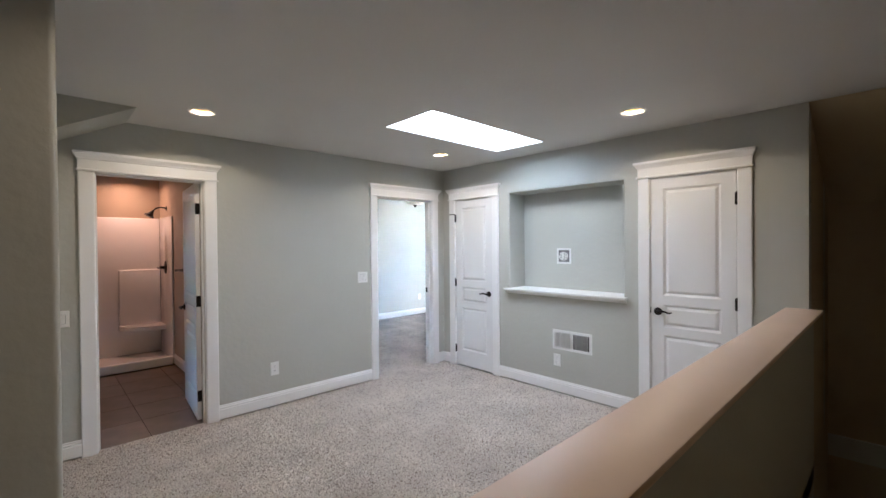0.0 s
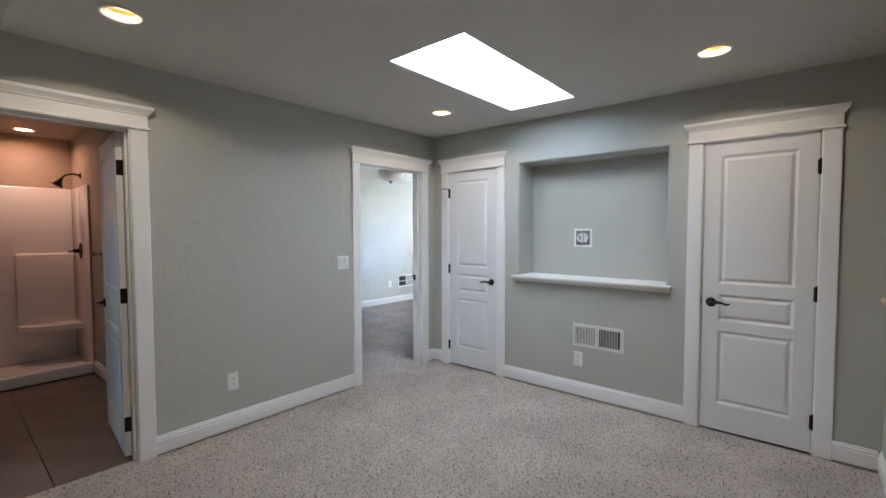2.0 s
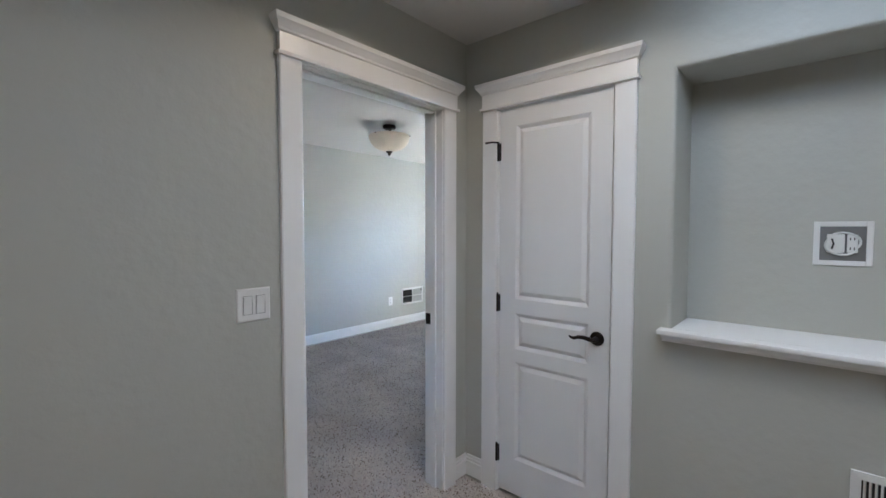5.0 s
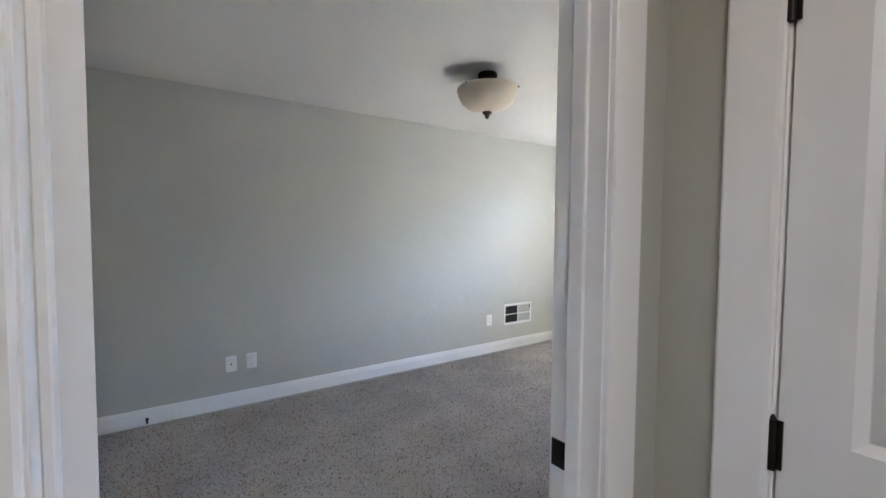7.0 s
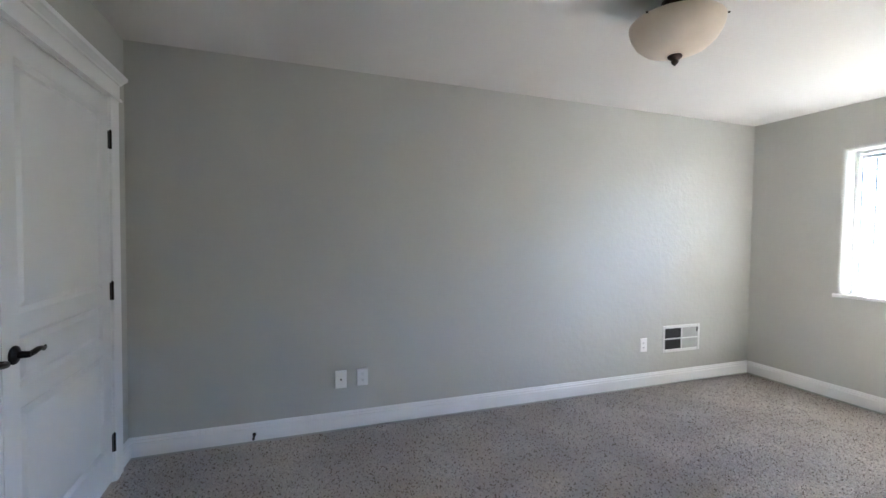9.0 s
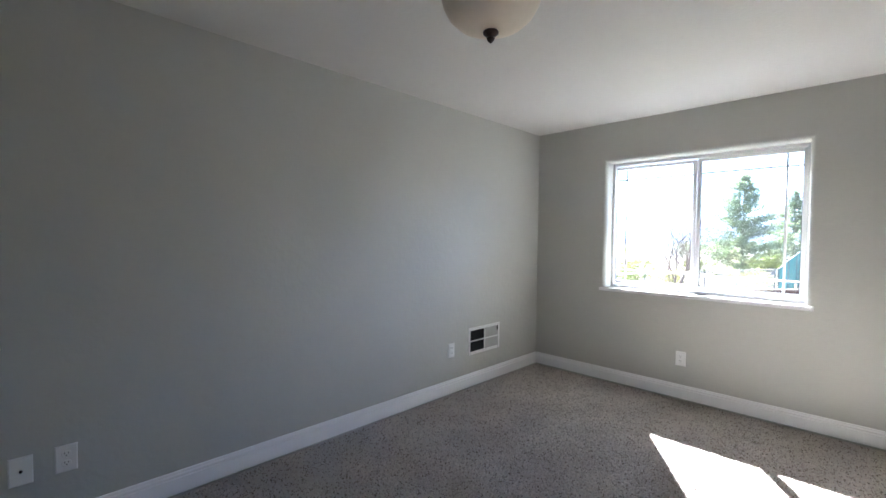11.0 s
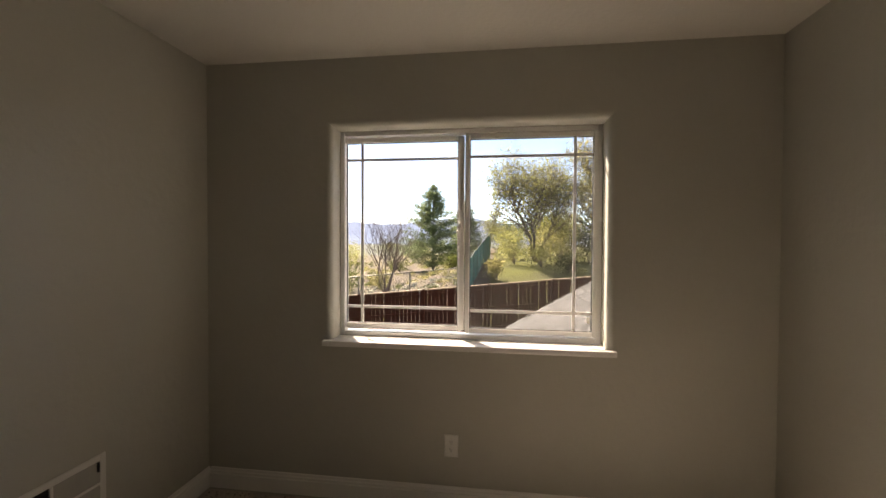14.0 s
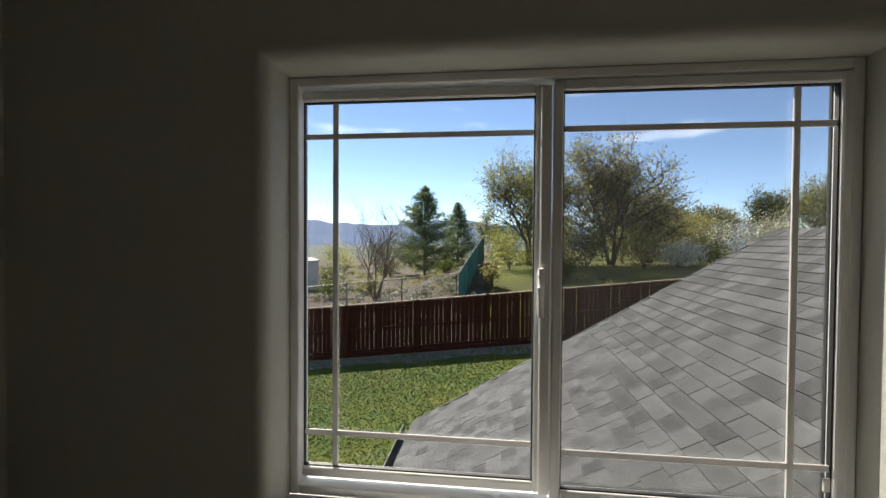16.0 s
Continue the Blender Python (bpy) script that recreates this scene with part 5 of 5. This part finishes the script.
for i in range(15):
    ya = -13.0 + 2.4 * i
    xa = fence_x(ya)
    za = gz(xa, ya)
    part("post", boxm(-0.045, 0.045, -0.045, 0.045, -0.1, 1.86, 0.006), FENCEWOOD, fence, m=pose(xa - 0.06, ya, za, 0, 0, ang))
    yb = min(ya + 2.4, 23.0)
    xb = fence_x(yb)
    zb = gz(xb, yb)
    for hz, th in ((0.22, 0.045), (0.95, 0.045), (1.62, 0.045), (0.08, 0.07)):
        bm = bmesh.new()
        rings(bm, [[(xx - 0.030 + dx, yy, zz + hz + dz) for dx, dz in ((-0.018, -th), (0.018, -th), (0.018, th), (-0.018, th))] for xx, yy, zz in ((xa, ya, za), (xb, yb, zb))])
        part("rail", bm, FENCEWOOD, fence)
    # cap board, with the bright sunlit line painted in
    bm = bmesh.new()
    rings(bm, [[(xx + dx, yy, zz + 1.80 + dz) for dx, dz in ((-0.07, 0), (0.07, 0), (0.07, 0.035), (-0.07, 0.035))] for xx, yy, zz in ((xa, ya, za), (xb, yb, zb))])
    part("cap_rail", bm, SUNLIT_CAP, fence, "cap board coloured pale for its sunlit highlight")

# gravel strip before the fence
sv, sf = [], []
for _ in range(5200):
    yy = rng.uniform(-6, 21)
    xx = fence_x(yy) - rng.uniform(0.12, 1.15 + 0.15 * math.sin(yy * 1.7))
    c = Vector((xx, yy, gz(xx, yy) + 0.012))
    s = rng.uniform(0.018, 0.05)
    b = len(sv)
    sv += [c + Vector((rng.uniform(0.7, 1.2) * s * math.cos(q), rng.uniform(0.7, 1.2) * s * math.sin(q), 0)) for q in (0.3, 1.6, 2.8, 4.1, 5.3)] + [c + Vector((0, 0, s * 0.7))]
    sf += [(b + i, b + (i + 1) % 5, b + 5) for i in range(5)]
soup("gravel", sv, sf, STONE, kind="stuff", label="strip of grey gravel along the fence", category="gravel")

# grass blades
bv, bf = [], []
for _ in range(80000):
    yy = rng.uniform(3.5, 17)
    xx = rng.uniform(11.5, fence_x(yy) - 1.1)
    z = gz(xx, yy)
    a = rng.uniform(0, 6.283)
    s, h = rng.uniform(0.008, 0.02), rng.uniform(0.015, 0.045)
    b = len(bv)
    bv += [(xx - s * math.cos(a), yy - s * math.sin(a), z), (xx + s * math.cos(a), yy + s * math.sin(a), z), (xx + rng.gauss(0, 0.03), yy + rng.gauss(0, 0.03), z + h)]
    bf.append((b, b + 1, b + 2))
soup("grass", bv, bf, material("grass_blade", (0.046, 0.082, 0.009), 0.7, second=(0.105, 0.112, 0.018), scale=0.9, random_tint=0.15, island=True), kind="stuff", label="mown green lawn grass", category="grass")

# chain-link fence and the teal screen
chain = thing("chain_link_fence", pose(0, 0, 0), "grey chain-link fence on the slope", "fence")
CA, CB = Vector((24.6, 23.0, 0)), Vector((26.6, 7.7, 0))
ctop = lambda f: -1.35 + 1.41 * f
L = (CB - CA).length
for i in range(7):
    p = CA.lerp(CB, i / 6)
    part("post", tube([(p.x, p.y, gz(p.x, p.y) - 0.1), (p.x, p.y, ctop(i / 6) + 0.03)], 0.032, 8), STEEL, chain)
part("top_rail", tube([CA + Vector((0, 0, ctop(0))), CB + Vector((0, 0, ctop(1)))], 0.024, 8), STEEL, chain)
cv, cf = [], []
H = 1.25
n = int(L / 0.075)
for way in (1, -1):
    for i in range(-17, n + 17):
        u0, u1 = i * 0.075, i * 0.075 + way * H
        def at(u, hfrac):
            f = min(1, max(0, u / L))
            q = CA.lerp(CB, f)
            return Vector((q.x, q.y, ctop(f) - H + H * hfrac))
        a, b = at(u0, 0), at(u1, 1)
        k = len(cv)
        cv += [a + Vector((0, 0.004, 0)), a - Vector((0, 0.004, 0)), b - Vector((0, 0.004, 0)), b + Vector((0, 0.004, 0))]
        cf.append((k, k + 1, k + 2, k + 3))
soup("wire_mesh", cv, cf, STEEL, chain, kind="stuff")
screen = thing("screen_fence", pose(0, 0, 0), "tall fence with a teal fabric wind screen", "fence")
SA, SB = Vector((26.7, 7.6, 0)), Vector((43.0, 6.75, 0))
prev = None
for i in range(9):
    f = i / 8
    p = SA.lerp(SB, f)
    top = 0.06 + 1.95 * f ** 0.9
    bot = gz(p.x, p.y) - 0.02
    part("post", tube([(p.x, p.y, bot - 0.1), (p.x, p.y, top + 0.05)], 0.035, 8), STEEL, screen)
    if prev:
        q, t0, b0 = prev
        bm = bmesh.new()
        loops = []
        for j in range(7):
            g = j / 6
            c = q.lerp(p, g)
            bow = 0.05 * math.sin(math.pi * g)
            loops.append([(c.x, c.y + bow + d, z) for d, z in ((0.0, b0 + (bot - b0) * g), (0.0, t0 + (top - t0) * g), (0.012, t0 + (top - t0) * g), (0.012, b0 + (bot - b0) * g))])
        rings(bm, loops)
        part("screen_panel", bm, TEAL, screen, "teal woven screen")
        part("top_rail", tube([(q.x, q.y, t0 + 0.02), (p.x, p.y, top + 0.02)], 0.022, 6), STEEL, screen)
    prev = (p, top, bot)

# ---- the lower wing and its roof ----
EY, EZ, RX, RY, RZ = 7.087, -0.74, 12.03, 2.78, 1.755
wing = thing("house_wing", pose(0, 0, 0), "lower house wing under a grey shingle roof", "house")
part("wall", boxm(7.83, RX - 0.3, 0.2, EY - 0.35, -3.2, EZ - 0.12), SIDING, wing)
slope = math.atan2(RZ - EZ, EY - RY)
up = Vector((0, -math.cos(slope), math.sin(slope)))
nrm = Vector((0, math.sin(slope), math.cos(slope)))
SL = math.hypot(RZ - EZ, EY - RY)
bm = bmesh.new()
x0 = 7.815
rings(bm, [[(x, EY, EZ - 0.02), (x, RY, RZ - 0.02), (x, 2 * RY - EY, EZ - 0.02), (x, 2 * RY - EY, EZ - 0.10), (x, RY, RZ - 0.10), (x, EY, EZ - 0.10)] for x in (x0, RX)])
roof = part("roof", bm, SHINGLE_I, wing, "grey asphalt shingle roof")
part("gable_wall", rings(bmesh.new(), [[(x, EY - 0.35, EZ - 0.2), (x, RY, RZ - 0.12), (x, 2 * RY - EY + 0.35, EZ - 0.2)] for x in (RX - 0.42, RX - 0.30)]), SIDING, wing)
bm = bmesh.new()
rings(bm, [[(x, EY + a, EZ - 0.03 + b) for a, b in ((0.0, 0.0), (0.0, -0.12), (0.10, -0.12), (0.125, -0.06), (0.125, 0.0), (0.112, 0.0), (0.10, -0.10), (0.012, -0.10), (0.012, 0.0))] for x in (x0, RX + 0.02)])
part("gutter", bm, GUTTER, wing, "dark metal eave gutter")
bm = bmesh.new()
rings(bm, [[(RX + a, y, z + b) for a, b in ((0.001, -0.11), (0.025, -0.11), (0.025, 0.012), (0.001, 0.012))] for y, z in ((EY, EZ), (RY, RZ))])
part("rake_board", bm, GUTTER, wing)
# shingle tabs: courses up the slope
EXPO = 0.14
widths = (0.11, 0.135, 0.16, 0.19)
tab_me = {}
for wdt in widths:
    bm = bmesh.new()
    rings(bm, [[(0.0014, -0.004, lo), (wdt - 0.0014, -0.004, lo), (wdt - 0.0014, EXPO + 0.03, hi), (0.0014, EXPO + 0.03, hi)] for lo, hi in ((0.004, -0.006), (0.0125, 0.0015))])
    bmesh.ops.recalc_face_normals(bm, faces=bm.faces)
    mm = bpy.data.meshes.new("shingle")
    bm.to_mesh(mm)
    bm.free()
    mm.materials.append(SHINGLE)
    mm.materials.append(SHINGLE_EDGE)
    mm.polygons.foreach_set("material_index", [1 if q.normal.y < -0.7 else 0 for q in mm.polygons])
    tab_me[wdt] = mm
turn = Matrix(((1, 0, 0, 0), (0, up.y, nrm.y, 0), (0, up.z, nrm.z, 0), (0, 0, 0, 1)))
rs = random.Random(9)
tabs = []
for c in range(int(SL / EXPO)):
    u = x0 - rs.uniform(0, 0.25)
    while u < RX:
        wdt = rs.choice(widths)
        if u + wdt > RX + 0.01:
            wdt = widths[0]
            if u + wdt > RX + 0.05:
                break
        if u >= x0 - 0.02:
            p = Vector((u, EY, EZ)) + up * (c * EXPO + 0.01) + nrm * 0.0
            lift = rs.choice((0.0, 0.0, 0.001, 0.003))
            tabs.append((p + nrm * lift, wdt))
        u += wdt
order = sorted(tabs, key=lambda q: (q[0] - Vector((9.6, 5.4, 0.3))).length)
for p, wdt in order[:300]:
    ob = new("shingle", tab_me[wdt])
    ob.parent = roof
    ob.matrix_basis = Matrix.Translation(p) @ turn
fv, ff = [], []
for p, wdt in order[300:]:
    b = len(fv)
    for lo, hi in ((0.004, -0.006), (0.0125, 0.0015)):
        for a, v, z in ((0.0014, -0.004, lo), (wdt - 0.0014, -0.004, lo), (wdt - 0.0014, EXPO + 0.03, hi), (0.0014, EXPO + 0.03, hi)):
            fv.append(Matrix.Translation(p) @ turn @ Vector((a, v, z)))
    ff += [(b, b + 3, b + 2, b + 1), (b + 4, b + 5, b + 6, b + 7), (b, b + 1, b + 5, b + 4), (b + 1, b + 2, b + 6, b + 5), (b + 2, b + 3, b + 7, b + 6), (b + 3, b, b + 4, b + 7)]
field = soup("shingle_field", fv, ff, SHINGLE_I, roof, kind="stuff")
field.data.materials.append(SHINGLE_EDGE)
field.data.polygons.foreach_set("material_index", [0, 0, 1, 0, 0, 0] * (len(ff) // 6))
u = x0
while u < RX - 0.1:
    bm = bmesh.new()
    rings(bm, [[(x, RY + 0.14, RZ - 0.068 + h), (x, RY, RZ + 0.016 + h), (x, RY - 0.14, RZ - 0.068 + h), (x, RY - 0.14, RZ - 0.076 + h), (x, RY, RZ + 0.006 + h), (x, RY + 0.14, RZ - 0.076 + h)] for x, h in ((u, 0.010), (u + 0.24, 0.002))])
    part("ridge_cap", bm, SHINGLE, wing)
    u += 0.2

# the storey below, closing the house
for nm, a in (("wall_lower_east", (7.61, 7.81, -0.57, 7.52)), ("wall_lower_west", (-1.0, -0.8, -0.57, 7.52)), ("wall_lower_south", (-0.8, 7.61, -0.77, -0.57)), ("wall_lower_north", (-0.8, 7.61, 7.32, 7.52))):
    structure(nm, boxm(*a, -3.4, -0.125), SIDING, "house siding of the storey below", "wall")
structure("wall_house_south_east", boxm(5.37, 7.61, 0.2, 0.32, -0.12, CZ + 0.1), SIDING, "outer house wall", "wall")
structure("wall_house_east_low", boxm(7.61, 7.81, 0.2, BY0, -0.12, CZ + 0.1), SIDING, "outer house wall", "wall")
structure("roof_deck", boxm(-1.2, 8.15, -0.8, 7.9, CZ + 0.75, CZ + 0.9), SHINGLE_I, "plain roof over the house", "roof")

# ---- bathroom floor tiles ----
tile = boxm(0.002, 0.448, 0.002, 0.448, -0.0115, -0.002, 0.0015)
tile_me = bpy.data.meshes.new("tile")
tile.to_mesh(tile_me)
tile.free()
tile_me.materials.append(TILE)
for i in range(5):
    for j in range(5):
        ob = new("tile", tile_me)
        ob.parent = floor_bath
        ob.matrix_basis = pose(0.905 + 0.45 * (i - 3), 4.345 + 0.45 * j, 0)

# ---- carpet pile ----
def pile_material():
    m = bpy.data.materials.new("carpet_pile")
    m.use_nodes = True
    n, l = m.node_tree.nodes, m.node_tree.links
    bsdf = n["Principled BSDF"]
    bsdf.inputs["Roughness"].default_value = 0.95
    geo, rampn, tc = n.new("ShaderNodeNewGeometry"), n.new("ShaderNodeValToRGB"), n.new("ShaderNodeTexCoord")
    el = rampn.color_ramp.elements
    el[0].position, el[0].color = 0.0, (0.55, 0.49, 0.43, 1)
    el[1].position, el[1].color = 1.0, (0.17, 0.14, 0.115, 1)
    for p, c in ((0.35, (0.65, 0.595, 0.54, 1)), (0.72, (0.57, 0.515, 0.46, 1)), (0.84, (0.48, 0.42, 0.37, 1)), (0.90, (0.29, 0.24, 0.20, 1))):
        e = el.new(p)
        e.color = c
    big, mr, hs = n.new("ShaderNodeTexNoise"), n.new("ShaderNodeMapRange"), n.new("ShaderNodeHueSaturation")
    big.inputs["Scale"].default_value, big.inputs["Detail"].default_value = 2.6, 4.0
    mr.inputs[1].default_value, mr.inputs[2].default_value, mr.inputs[3].default_value, mr.inputs[4].default_value = 0.3, 0.7, 0.82, 1.15
    for a, b in ((geo.outputs["Random Per Island"], rampn.inputs[0]), (tc.outputs["Object"], big.inputs["Vector"]), (big.outputs[0], mr.inputs[0]), (mr.outputs[0], hs.inputs["Value"]),
                 (rampn.outputs[0], hs.inputs["Color"]), (hs.outputs[0], bsdf.inputs["Base Color"])):
        l.new(a, b)
    return m


PILE = pile_material()


def carpet_pile(x0, x1, y0, y1, density, seed):
    """Short leaning tufts over a stretch of floor."""
    g = np.random.default_rng(seed)
    n = int((x1 - x0) * (y1 - y0) * density)
    c = np.stack([g.uniform(x0, x1, n), g.uniform(y0, y1, n), np.full(n, 0.0)], 1)
    size = g.uniform(0.0040, 0.0078, n)
    ang = g.uniform(0, 2 * np.pi, n)
    v = np.zeros((n, 4, 3))
    for k in range(3):
        a = ang + k * 2.0944
        v[:, k, 0], v[:, k, 1], v[:, k, 2] = c[:, 0] + size * np.cos(a), c[:, 1] + size * np.sin(a), 0.0008
    v[:, 3] = c + np.stack([g.normal(0, 0.004, n), g.normal(0, 0.004, n), g.uniform(0.005, 0.011, n)], 1)
    base = np.arange(n)[:, None, None] * 4
    f = (base + np.array([[0, 1, 3], [1, 2, 3], [2, 0, 3]])[None]).reshape(-1)
    me = bpy.data.meshes.new("carpet_pile")
    me.vertices.add(n * 4)
    me.vertices.foreach_set("co", v.reshape(-1))
    me.loops.add(len(f))
    me.loops.foreach_set("vertex_index", f.astype(np.int32))
    me.polygons.add(n * 3)
    me.polygons.foreach_set("loop_start", np.arange(0, len(f), 3, dtype=np.int32))
    me.update(calc_edges=True)
    me.materials.append(PILE)
    return tagged(new("carpet_pile", me), "cut-pile carpet tufts in speckled beige and brown", "carpet", kind="stuff")


carpet_pile(0.36, EX - 0.02, 0.81, NY + 0.05, 16000, 1)
carpet_pile(BX0 + 0.02, BX1 - 0.02, BY0 + 0.02, BY1 - 0.02, 16000, 2)
carpet_pile(BED_DOOR[0] + 0.012, BED_DOOR[1] - 0.012, NY + 0.05, BY0 + 0.02, 16000, 3)
